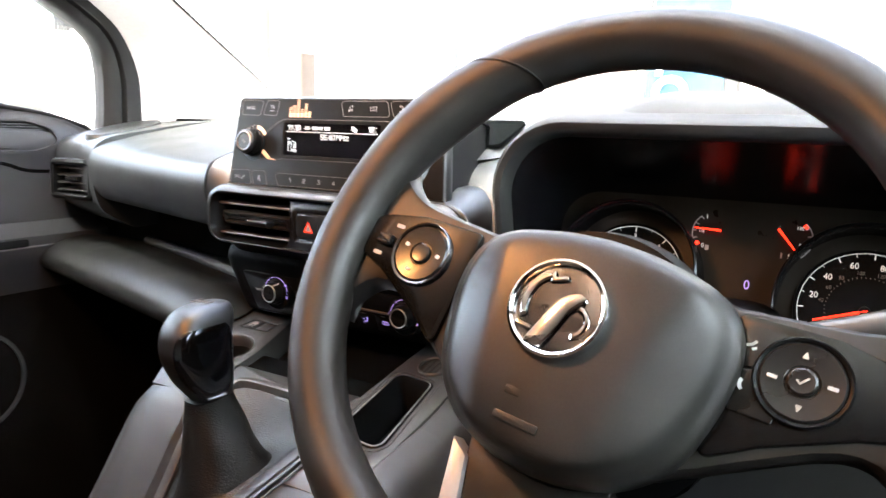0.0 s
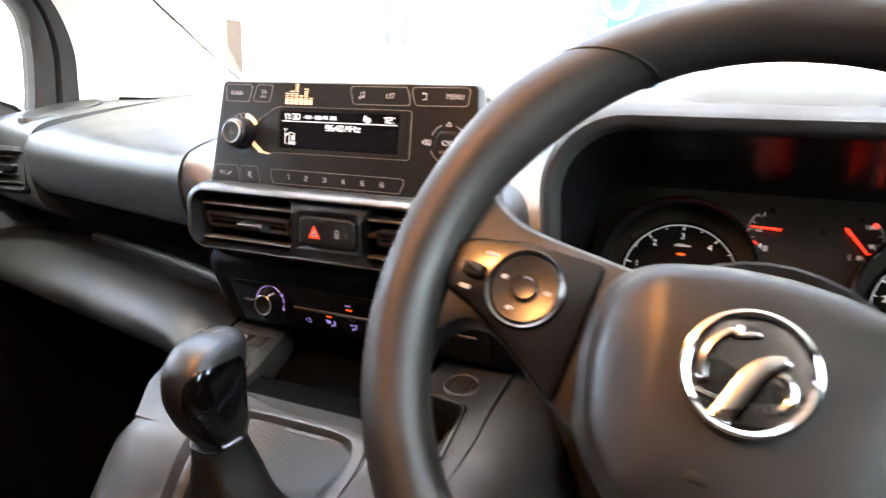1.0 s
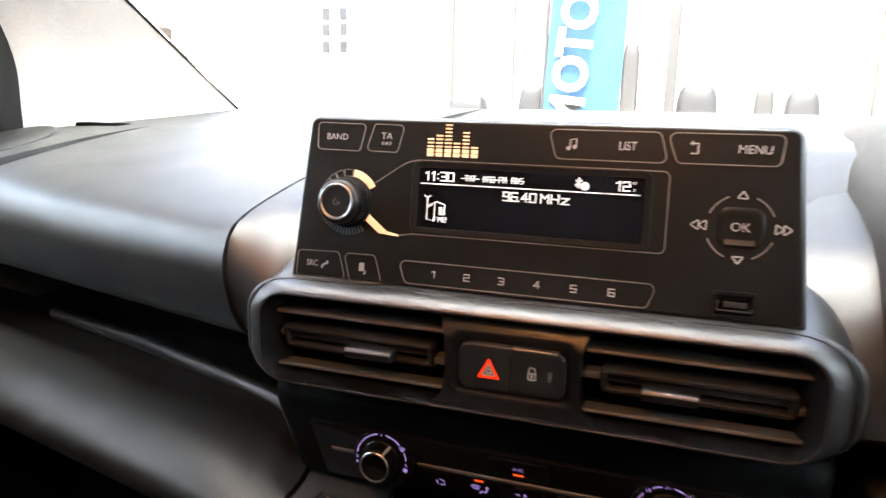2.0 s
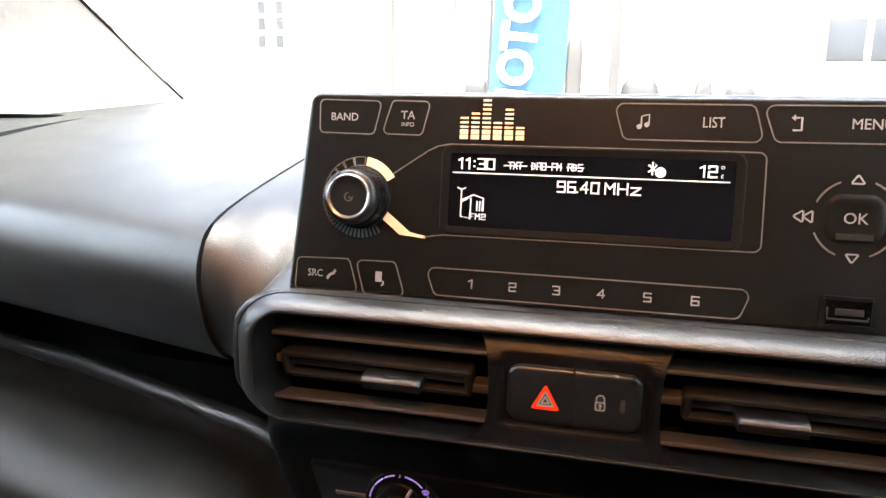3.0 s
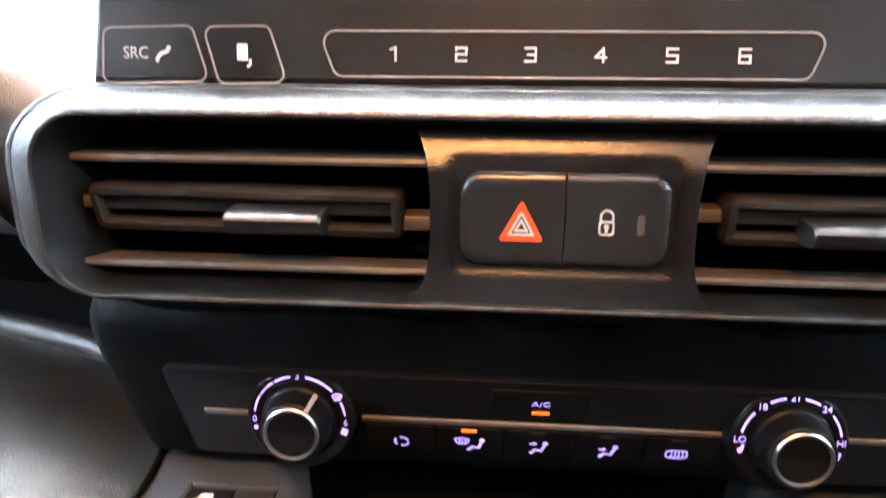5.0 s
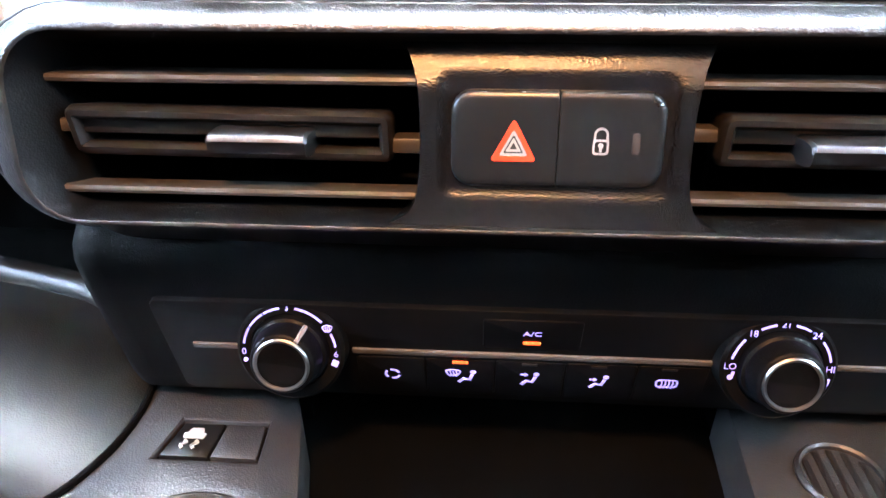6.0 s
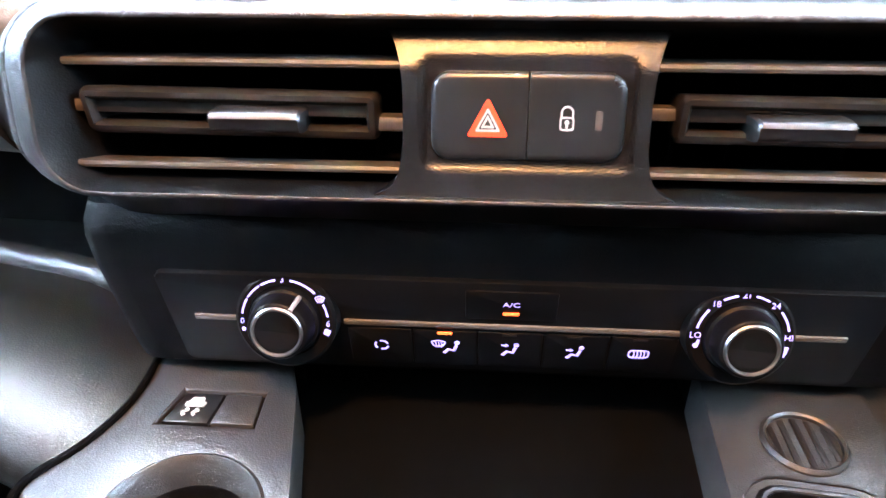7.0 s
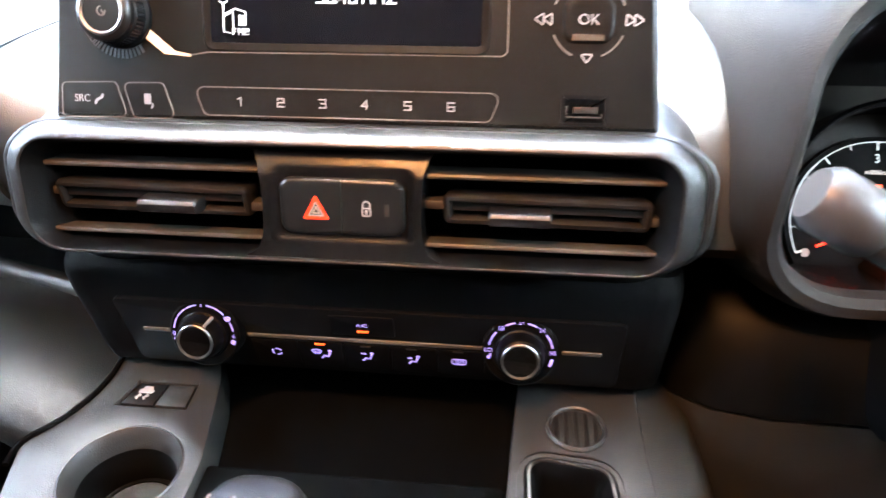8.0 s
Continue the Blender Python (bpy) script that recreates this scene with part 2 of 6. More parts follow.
def sweep(path, radius, n=12, cap=True, bm=None, squash=1.0):
    """A round bar along a row of 3D points; radius: one, or one for each point."""
    path = [Vector(p) for p in path]
    rs = radius if isinstance(radius, (list, tuple)) else [radius] * len(path)
    loops, up = [], None
    for i, p in enumerate(path):
        t = (path[min(i + 1, len(path) - 1)] - path[max(i - 1, 0)]).normalized()
        if up is None:
            up = t.orthogonal().normalized()
        up = (up - t * up.dot(t)).normalized()
        side = t.cross(up)
        loops.append([p + (up * math.cos(2 * math.pi * j / n) + side * squash * math.sin(2 * math.pi * j / n)) * rs[i] for j in range(n)])
    return rings(loops, cap, cap, bm=bm)


def lettering(body, height, u, v, w, mat, parent, name="lettering", align="CENTER", squeeze=1.0, bold=0.0):
    cu = bpy.data.curves.new(name, "FONT")
    cu.body, cu.size, cu.align_x, cu.align_y = body, height / 0.70, align, "CENTER"
    cu.extrude, cu.resolution_u, cu.offset = 0.00008, 3, bold
    holder = bpy.data.objects.new(name, cu)
    me = bpy.data.meshes.new_from_object(holder)
    bpy.data.objects.remove(holder)
    me.transform(Matrix.Translation((u, v, w)) @ Matrix.Diagonal((squeeze, 1, 1, 1)))
    return part(name, me, mat, parent, smooth=False)


GLYPHS = {"0": "00 40 46 06 00", "1": "15 36 30", "2": "05 06 46 43 03 00 40", "3": "06 46 40 00|13 43", "4": "30 36 02 42", "5": "46 06 03 43 40 00", "6": "46 06 00 40 43 03", "9": "00 40 46 06 03 43", "M": "00 06 23 46 40", "H": "00 06|40 46|03 43",
          "z": "04 44 00 40", "F": "00 06 46|03 33", "T": "06 46|26 20", "X": "00 46|06 40", "D": "00 06 35 31 00", "A": "00 06 46 40|03 43", "B": "00 06 46 40 00|03 43", "R": "00 06 46 43 03|23 40", "S": "46 06 03 43 40 00", "-": "13 33"}


def squared(word, height, u, v, w, mat, parent, name="lettering", wide=0.58, pitch=0.82, bold=0.14):
    """Squared-off characters drawn as strokes, centred on u, v."""
    bm = bmesh.new()
    x = u - (len(word) - 1) * pitch * height / 2
    for ch in word:
        if ch in ":.":
            for dv in ((-0.5,) if ch == "." else (-0.22, 0.22)):
                slab(rrect(x, v + (dv + (0.1 if ch == "." else 0)) * height, bold * height * 1.1, bold * height * 1.1, 0.0001, 1), w - 0.0002, w + 0.0001, bm=bm)
        else:
            for line in GLYPHS[ch].split("|"):
                pts = [(x + (int(p[0]) / 4 - 0.5) * wide * height, v + (int(p[1]) / 6 - 0.5) * height * (1 - bold)) for p in line.split()]
                for k, (p, q) in enumerate(zip(pts, pts[1:])):
                    d = (Vector(q) - Vector(p)).normalized() * bold * height * 0.5
                    stroke([Vector(p) - d, Vector(q) + d], bold * height, w - 0.0002, w + 0.0001 + 0.000004 * k, False, bm)
        x += pitch * height
    return part(name, bm, mat, parent, smooth=False)


def smooth_row(pts, n=6):
    """A Catmull-Rom curve through points of any dimension."""
    pts = [np.array(p, float) for p in pts]
    out = []
    for i in range(len(pts) - 1):
        p0, p1, p2, p3 = pts[max(i - 1, 0)], pts[i], pts[i + 1], pts[min(i + 2, len(pts) - 1)]
        for k in range(n):
            t = k / n
            out.append(0.5 * (2 * p1 + (p2 - p0) * t + (2 * p0 - 5 * p1 + 4 * p2 - p3) * t * t + (3 * p1 - p0 - 3 * p2 + p3) * t ** 3))
    out.append(pts[-1])
    return [Vector(p) for p in out]


def box(x0, x1, y0, y1, z0, z1, edge=0.0, bm=None):
    pts = rrect((x0 + x1) / 2, (y0 + y1) / 2, x1 - x0, y1 - y0, max(edge, 1e-5), 3 if edge else 1)
    if not edge:
        pts = [Vector(p) for p in ((x0, y0), (x1, y0), (x1, y1), (x0, y1))]
        return rings([flat(pts, z0), flat(pts, z1)], bm=bm)
    return rings([flat(grown(pts, -edge), z0), flat(pts, z0 + edge), flat(pts, z1 - edge), flat(grown(pts, -edge * 0.3), z1 - edge * 0.3), flat(grown(pts, -edge), z1)], bm=bm)


# ---- the van's dashboard, large forms ----
CX = 0.011


def front_line(x):
    """Where the passenger side's dash face stands."""
    return 0.034 + 0.268 * max(0.0, -0.17 - x)


def upper_pad():
    """The bulging pad in front of the passenger seat: top slope, crease, front face, undercut."""
    loops = []
    for i in range(25):
        x = -0.187 - (0.560 - 0.187) * i / 24
        y = front_line(x)
        prof = [(y + 0.085, -0.030), (y + 0.036, -0.0265), (y + 0.019, -0.018), (y + 0.008, -0.004), (y + 0.002, 0.012), (y - 0.001, 0.030), (y + 0.004, 0.046), (y + 0.015, 0.057),
                (y + 0.05, 0.068), (y + 0.14, 0.086), (y + 0.25, 0.103), (y + 0.42, 0.124), (0.66, 0.138), (0.66, -0.05)]
        row = smooth_row(prof[:-1], 3) + [Vector(prof[-1])]
        loops.append([Vector((x, p[0], p[1])) for p in row])
    return rings(loops)


dash = thing("dashboard", "dark grey grained plastic van dashboard below the windscreen", "dashboard")
part("passenger_pad", upper_pad(), M_DASH, dash, "bulging dark grey grained passenger pad")


def corner_pad():
    """The outer corner of the dash with the oval dish on top."""
    loops = []
    for i in range(11):
        x = -0.5635 - 0.185 * i / 10
        y = front_line(x) + 0.004
        prof = [(y + 0.075, -0.075), (y + 0.020, -0.045), (y + 0.006, -0.016), (y + 0.004, 0.004), (y + 0.004, 0.028), (y + 0.006, 0.050), (y + 0.016, 0.064),
                (y + 0.04, 0.0735), (y + 0.10, 0.084), (y + 0.19, 0.097), (y + 0.34, 0.112), (0.66, 0.128), (0.66, -0.05)]
        row = smooth_row(prof[:-1], 3) + [Vector(prof[-1])]
        loops.append([Vector((x, p[0], p[1])) for p in row])
    return rings(loops)


part("corner_pad", corner_pad(), M_DASH, dash)


def lower_pad():
    """The padded shelf edge below the recess, running from the door to the console."""
    loops = []
    for i in range(25):
        f = i / 24
        x = -0.126 - 0.616 * f
        y = 0.064 + 0.235 * max(0.0, -0.16 - x)
        fall = min(1.0, max(0.0, (x + 0.215) / 0.085))
        fall = -0.020 * fall * fall * (3 - 2 * fall)
        prof = [(y + 0.20, -0.118), (y + 0.055, -0.104), (y + 0.020, -0.100), (y - 0.015, -0.106), (y - 0.038, -0.1155), (y - 0.051, -0.127), (y - 0.051, -0.143),
                (y - 0.032, -0.158), (y + 0.03, -0.170), (y + 0.2, -0.185)]
        loops.append([Vector((x, p[0], p[1] + fall)) for p in smooth_row(prof, 3)])
    return rings(loops)


part("shelf_pad", lower_pad(), M_PAD, dash, "grey padded shelf edge")
part("recess_back", box(-0.748, -0.142, 0.262, 0.275, -0.12, -0.03), M_BLACK, dash)
part("recess_floor_edge", sweep([(-0.56, 0.238, -0.099), (-0.40, 0.196, -0.099), (-0.2255, 0.141, -0.1025), (-0.175, 0.120, -0.104)], 0.008, 10), M_DASH, dash)


def centre_pad():
    """The dash body behind the radio, level with the passenger pad and rising to the hood."""
    loops = []
    for x in (-0.1858, -0.181, -0.175, -0.168, -0.160, -0.152, -0.142, -0.1355, -0.1345, -0.10, 0.02, 0.12, 0.1545, 0.1555, 0.165, 0.172, 0.182, 0.192, 0.2008):
        y = 0.040 + 0.010 * max(0.0, x / 0.2)
        pad = [(y + 0.075, -0.032), (y + 0.036, -0.0265), (y + 0.019, -0.018), (y + 0.006, 0.000), (y - 0.0005, 0.024), (y + 0.002, 0.040), (y + 0.006, 0.049), (y + 0.015, 0.057), (y + 0.030, 0.0625), (y + 0.050, 0.068), (y + 0.090, 0.0765), (y + 0.14, 0.086), (y + 0.25, 0.103), (0.66, 0.138), (0.66, -0.034)]
        low = [(y + 0.06, -0.034), (y + 0.008, -0.032), (y - 0.003, -0.024), (y, 0.0), (y + 0.006, 0.018), (y + 0.012, 0.030), (y + 0.019, 0.040), (y + 0.028, 0.0495), (y + 0.038, 0.0585), (y + 0.054, 0.067), (y + 0.090, 0.0775), (y + 0.14, 0.087), (y + 0.25, 0.103), (0.66, 0.138), (0.66, -0.034)]
        f = min(1.0, max(0.0, (x + 0.1858) / 0.034))
        f = f * f * (3 - 2 * f)
        inner = 0.10 if -0.135 < x < 0.155 else 0.0
        loops.append([Vector((x, p[0] + (q[0] - p[0]) * f + (inner if q[1] < 0.029 and q[0] < 0.1 else 0.0), p[1] + (q[1] - p[1]) * f)) for p, q in zip(pad, low)])
    return rings(loops)


part("centre_pad", centre_pad(), M_DASH, dash)
part("seam_filler", box(-0.1905, -0.1800, 0.066, 0.30, -0.02, 0.046), M_VOID, dash)
part("bulkhead", box(-0.75, 0.75, 0.30, 0.62, -0.66, -0.12), M_CARPETSHADE, dash)


def top_panel():
    """The top of the dash from the passenger pad to the driver's door, up to the glass."""
    loops = []
    for i in range(25):
        x = -0.128 + 0.889 * i / 24
        side = min(1.0, max(0.0, (x - 0.13) / 0.06))
        prof = [(0.30, 0.03), (0.094 + 0.10 * side, 0.0705 + 0.012 * side), (0.126 + 0.08 * side, 0.0835 + 0.010 * side), (0.165 + 0.05 * side, 0.0985), (0.196 + 0.03 * side, 0.108), (0.26, 0.115), (0.45, 0.128), (0.66, 0.138), (0.66, 0.03)]
        loops.append([Vector((x, p[0], p[1])) for p in prof])
    return rings(loops)


part("top_panel", top_panel(), M_DASH, dash, "grey grained top panel")
# Shallow near-black plate; the shade inside the open tray is its colour.
tray_hole = rpoly([(0.040, 0.002), (0.139, 0.002), (0.139, 0.070), (0.040, 0.070)], 0.008, 4)
tray_m = Matrix.Translation((0, 0.1245, 0.0845)) @ Matrix.Rotation(radians(20.5), 4, "X")
t_ = part("tray_shade_plate", rings([flat(grown(tray_hole, 0.004), -0.001), flat(grown(tray_hole, 0.0035), 0.0015), flat(tray_hole, 0.0012), flat(grown(tray_hole, -0.002), -0.0004)], False, True), M_VOID, dash, "flat plate painted as the dark open tray beside the radio")
t_.matrix_basis = tray_m

# the rounded surround of the centre vents
lip = rrect(-0.001, 0.0033, 0.290, 0.0515, 0.0155, 7)
surround = facing(CX, 0.0, 0.0, 0)


def bezel(inside):
    """The surround: a crisp lip, a funnel into the vents, and a skirt that leans back at the top and sides and tucks under below."""
    n = [o - p for p, o in zip(lip, grown(lip, 1.0))]
    if inside:
        steps = ((-0.075, -0.0090, -0.0070, -0.0060), (-0.030, -0.0085, -0.0060, -0.0050), (-0.012, -0.0066, -0.0036, -0.0026), (-0.004, -0.0030, -0.0018, -0.0012), (-0.0011, -0.0010, -0.0008, -0.0006), (-0.0003, -0.0004, -0.0003, -0.0003))
    else:
        steps = ((-0.0003, -0.0004, -0.0003, -0.0003), (0.0, 0.0003, 0.0003, 0.0002), (-0.0002, 0.0012, 0.0010, 0.0007), (-0.0008, 0.0030, 0.0020, 0.0012), (-0.0022, 0.0056, 0.0034, 0.0018), (-0.0042, 0.0082, 0.0047, 0.0023), (-0.0070, 0.0104, 0.0058, 0.0027),
                 (-0.0115, 0.0124, 0.0070, 0.0034), (-0.0230, 0.0145, 0.0092, 0.0072), (-0.0330, 0.0160, 0.0125, 0.0160), (-0.050, 0.0172, 0.0180, 0.0220), (-0.10, 0.0178, 0.0200, 0.0230))
    loops = [[Vector((p.x + k.x * du, p.y + k.y * (top if k.y > 0 else low), w)) for p, k in zip(lip, n)] for w, du, top, low in steps]
    return rings(loops, False, False)


vent_surround = thing("vent_surround", "dark grey rounded plastic surround of the centre air vents", "trim", surround)
part("bezel_shell", bezel(False), M_TRIM, vent_surround, sharp=60)
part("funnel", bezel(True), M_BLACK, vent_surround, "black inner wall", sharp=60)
def round_lip(du, top, low, w):
    loop = [Vector((p.x + (o.x - p.x) * du, p.y + (o.y - p.y) * (top if o.y > p.y else low), w)) for p, o in zip(lip, grown(lip, 1.0))]
    return loop + loop[:1]


part("gap_line", sweep(round_lip(0.0124, 0.0062, 0.0030, -0.0106), 0.0009, 8), M_RUBBER, vent_surround)
part("outer_rib", sweep(round_lip(0.0150, 0.0050, 0.0020, -0.0150), 0.0026, 10), M_TRIM, vent_surround, "rolled outer edge of the surround")
# Back sheet of the vents; their inner shade is painted into it.
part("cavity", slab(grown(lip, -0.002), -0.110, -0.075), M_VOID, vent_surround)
half = smooth_row([(-0.0412, 0.0276), (-0.0378, 0.0222), (-0.0356, 0.012), (-0.0354, -0.004), (-0.0364, -0.0130), (-0.0390, -0.0185), (-0.0450, -0.0219)], 5)
BTN = (-0.0272, 0.0282, -0.0104, 0.0150)


def hazard_plate():
    """The bridge between the vents: top leaning back, bottom running out onto the lip, dished round the switches."""
    def depth(u, v):
        w = -0.0030 - 0.0054 * max(0.0, (v - 0.0150) / 0.0126) ** 1.06 + 0.0009 * max(0.0, (-v - 0.0125) / 0.0094) ** 2
        du, dv = max(BTN[0] - u, u - BTN[1]), max(BTN[2] - v, v - BTN[3])
        gap = math.hypot(max(du, 0), max(dv, 0)) + min(max(du, dv), 0)
        k = min(1.0, max(0.0, (0.0042 - gap) / 0.0034))
        return w - 0.0013 * k * k * (3 - 2 * k)
    n = 44
    rows = [[Vector((p.x * (1 - 2 * k / n), p.y, depth(p.x * (1 - 2 * k / n), p.y))) for k in range(n + 1)] for p in half]
    bm = rings(rows, False, False, close=False)
    for side in (0, -1):
        rings([[r[side], r[side] + Vector((0.0004 if side else -0.0004, 0, -0.0012)), r[side] + Vector((0, 0, -0.060))] for r in rows], False, False, close=False, bm=bm)
    bmesh.ops.remove_doubles(bm, verts=bm.verts[:], dist=1e-6)
    return bm


part("switch_plate", hazard_plate(), M_PLATE, vent_surround, sharp=50)

haz_thing = thing("hazard_switch", "black twin switch block with red hazard triangle and lock symbol", "switch", surround @ Matrix.Translation((0, 0, -0.003)))
for u0, u1, nm in ((BTN[0], 0.00045, "hazard_button"), (0.00075, BTN[1], "lock_button")):
    rr = [0.0055, 0.0004, 0.0004, 0.0055] if nm == "hazard_button" else [0.0004, 0.0055, 0.0055, 0.0004]
    pts = rpoly([(u0, BTN[2]), (u1, BTN[2]), (u1, BTN[3]), (u0, BTN[3])], rr, 5)
    seam_u = u1 if nm == "hazard_button" else u0
    pillow = lambda k, w: [Vector((p.x if abs(p.x - seam_u) < 0.0006 else q.x, q.y, w)) for p, q in zip(pts, grown(pts, -k))]
    part(nm, rings([flat(pts, -0.006), flat(pts, -0.0004), pillow(0.0003, 0.0003), pillow(0.0010, 0.0009), pillow(0.0022, 0.00115), pillow(0.0034, 0.0012)]), M_BUTTON, haz_thing)
tri = lambda s: rpoly([(-0.01085 - 0.0061 * s, -0.0033 + 0.0038 * (1 - s)), (-0.01085 + 0.0061 * s, -0.0033 + 0.0038 * (1 - s)), (-0.01085, 0.0080 - 0.0075 * (1 - s))], 0.0006 * s, 3)
part("warning_triangle", band(tri(1.0), tri(0.64), 0.0010, 0.00135), M_RED, haz_thing, "glowing red triangle outline")
part("inner_triangle", band(tri(0.62), tri(0.44), 0.0010, 0.00135), M_PRINT, haz_thing, "white triangle outline")
part("centre_triangle", band(tri(0.34), tri(0.16), 0.0010, 0.00135), M_PRINT, haz_thing, "white triangle outline")
part("lock_body", band(rrect(0.0116, 0.0008, 0.0042, 0.0040, 0.0009), rrect(0.0116, 0.0008, 0.0031, 0.0029, 0.0006), 0.0010, 0.00135), M_PRINT, haz_thing)
part("lock_shackle", stroke([(0.0100, 0.0026)] + arc(0.0116, 0.0040, 0.0016, 180, 0, 10) + [(0.0132, 0.0026)], 0.0006, 0.0010, 0.00135, False), M_PRINT, haz_thing)
part("keyhole", slab(rrect(0.0116, 0.0004, 0.0007, 0.0018, 0.0003), 0.0010, 0.00135), M_PRINT, haz_thing)
part("keyhole", slab(disc(0.0116, 0.0012, 0.0007, 12), 0.0010, 0.00137), M_PRINT, haz_thing)
part("indicator_window", slab(rrect(0.0206, 0.0018, 0.0020, 0.0056, 0.0006), 0.0010, 0.0013), material("smoked_window", (0.05, 0.045, 0.042), 0.3), haz_thing)


def blade(u0, u1, v, w_front, w_back, t, drop, bm=None):
    """One slat: a thin wing with a rounded nose."""
    prof = [(w_back, v - drop - t * 0.3), (w_back, v - drop + t * 0.3), (w_front - 0.0014, v + t * 0.5), (w_front - 0.0004, v + t * 0.36), (w_front, v), (w_front - 0.0004, v - t * 0.36), (w_front - 0.0014, v - t * 0.5)]
    return rings([[Vector((u, p[1], p[0])) for p in prof] for u in (u0, u1)], bm=bm)


def centre_vent(name, u0, u1, tab0, tab1, inner):
    """Inner: +1 if the hazard plate is at the right end, -1 at the left."""
    v = thing(name, "black centre air vent with horizontal slats and chrome-edged tab", "air vent", surround, "centre air vents")
    part("slat", blade(u0, u1, 0.0160, -0.009, -0.022, 0.0026, -0.0012), M_SLAT, v)
    part("slat", blade(u0, u1, -0.0152, -0.008, -0.020, 0.0026, 0.0004), M_SLAT, v)
    a, b = (u0 + 0.0035, u1 - 0.007) if inner > 0 else (u0 + 0.007, u1 - 0.0035)
    out = rpoly([(a, -0.0064), (b, -0.0072), (b, 0.0080), (a, 0.0088)], 0.0034, 5)
    nose = lambda pts, w: [Vector((p.x, p.y, w + 0.30 * (p.y - 0.0070))) for p in pts]
    fr = rings([flat(grown(out, -0.0012), -0.024), nose(grown(out, -0.0003), -0.0135), nose(out, -0.0110), nose(grown(out, -0.0005), -0.0090), nose(grown(out, -0.0014), -0.0078), nose(grown(out, -0.0030), -0.0076), nose(grown(out, -0.0040), -0.0090), nose(grown(out, -0.0044), -0.0110), flat(grown(out, -0.0046), -0.024)], False, False)
    part("slat_frame", fr, M_SLATDARK, v)
    part("frame_face", slab(rpoly([(a + 0.0030, 0.0004), (b - 0.0030, 0.0000), (b - 0.0030, 0.0062), (a + 0.0030, 0.0068)], 0.0008, 3), -0.020, -0.0118, 0.0008), M_SLATDARK, v, "dark closed upper half of the louvre")
    part("slat_blade", blade(a + 0.0026, b - 0.0026, -0.0036, -0.0125, -0.022, 0.0016, 0.0), M_SLATDARK, v)
    part("pivot", box(u0 - 0.0015, a + 0.001, 0.0005, 0.0044, -0.022, -0.012, 0.0008), M_SLAT, v)
    part("pivot", box(b - 0.001, u1 + 0.001, -0.0040, 0.0004, -0.022, -0.012, 0.0008), M_SLAT, v)
    tab = [(-0.030, -0.0042), (-0.006, -0.0040), (-0.0022, -0.0034), (-0.0010, -0.0022), (-0.0006, 0.0010), (-0.030, 0.0010)]
    part("direction_tab", rings([[Vector((u, p[1], p[0])) for p in tab] for u in (tab0 + 0.0004, tab1 - 0.0004)]), M_BUTTON, v)
    cap = [(-0.0003, 0.0007), (-0.0006, 0.0018), (-0.0013, 0.0024), (-0.0030, 0.0029), (-0.0075, 0.0033), (-0.012, 0.0033), (-0.012, 0.0007)]
    part("tab_cap", rings([[Vector((u, p[1] - (0.0006 if e else 0.0), p[0] - (0.0008 if e else 0.0))) for p in cap] for u, e in ((tab0, 1), (tab0 + 0.0008, 0), (tab1 - 0.0008, 0), (tab1, 1))]), M_TAB, v, "satin grey tab top")
    for k in range(5):
        u = u0 + (u1 - u0) * (k + 0.7) / 5.4
        # Rear vanes share that near-black, painted for the shade inside.
        part("rear_vane", box(u, u + 0.0014, -0.018, 0.022, -0.060, -0.040), M_VOID, v)
    return v


centre_vent("air_vent", -0.1400, -0.0365, -0.0930, -0.0655, 1)
centre_vent("air_vent", 0.0370, 0.1385, 0.0645, 0.0912, -1)

# ---- the radio ----
RAD = facing(0.0105, 0.0207, 0.081, 7.8)
radio = thing("car_radio", "black car radio with lit white lettering and small display", "radio", RAD)
r_out = rpoly([(-0.1335, -0.0455), (0.1340, -0.0455), (0.1255, 0.0462), (-0.1250, 0.0462)], [0.0015, 0.0015, 0.0055, 0.0055], 6)
part("faceplate", rings([flat(grown(r_out, -0.0016), -0.012), flat(grown(r_out, -0.0012), -0.0006), flat(grown(r_out, -0.0017), -0.0001), flat(grown(r_out, -0.0024), 0.0)]), M_RADIO, radio)
part("face_edge", rings([flat(grown(r_out, 0.0004), -0.013), flat(grown(r_out, 0.0014), -0.0095), flat(grown(r_out, 0.0012), -0.0055), flat(grown(r_out, 0.0004), -0.0026), flat(grown(r_out, -0.0006), -0.0010), flat(grown(r_out, -0.0014), -0.0005)], False, False), M_TRIM, radio, "satin grey rounded edge", sharp=60)
part("housing", rings([flat(grown(r_out, -0.010), -0.10), flat(grown(r_out, -0.004), -0.012)]), M_BLACK, radio)
W0, W1 = -0.0001, 0.00025


def outline_key(pts, r):
    part("key_outline", stroke(rpoly(pts, r, 4), 0.0005, W0, W1), M_GREYLINE, radio)


outline_key([(-0.1198, 0.0280), (-0.0938, 0.0276), (-0.0905, 0.0424), (-0.1200, 0.0428)], 0.0022)
outline_key([(-0.0900, 0.0280), (-0.0715, 0.0277), (-0.0680, 0.0424), (-0.0855, 0.0427)], 0.0022)
outline_key([(0.0145, 0.0281), (0.0682, 0.0281), (0.0640, 0.0427), (0.0100, 0.0427)], 0.0030)
outline_key([(0.0722, 0.0284), (0.1172, 0.0287), (0.1186, 0.0430), (0.0670, 0.0427)], 0.0030)
outline_key([(-0.1296, -0.0448), (-0.0985, -0.0443), (-0.1032, -0.0290), (-0.1288, -0.0297)], 0.0024)
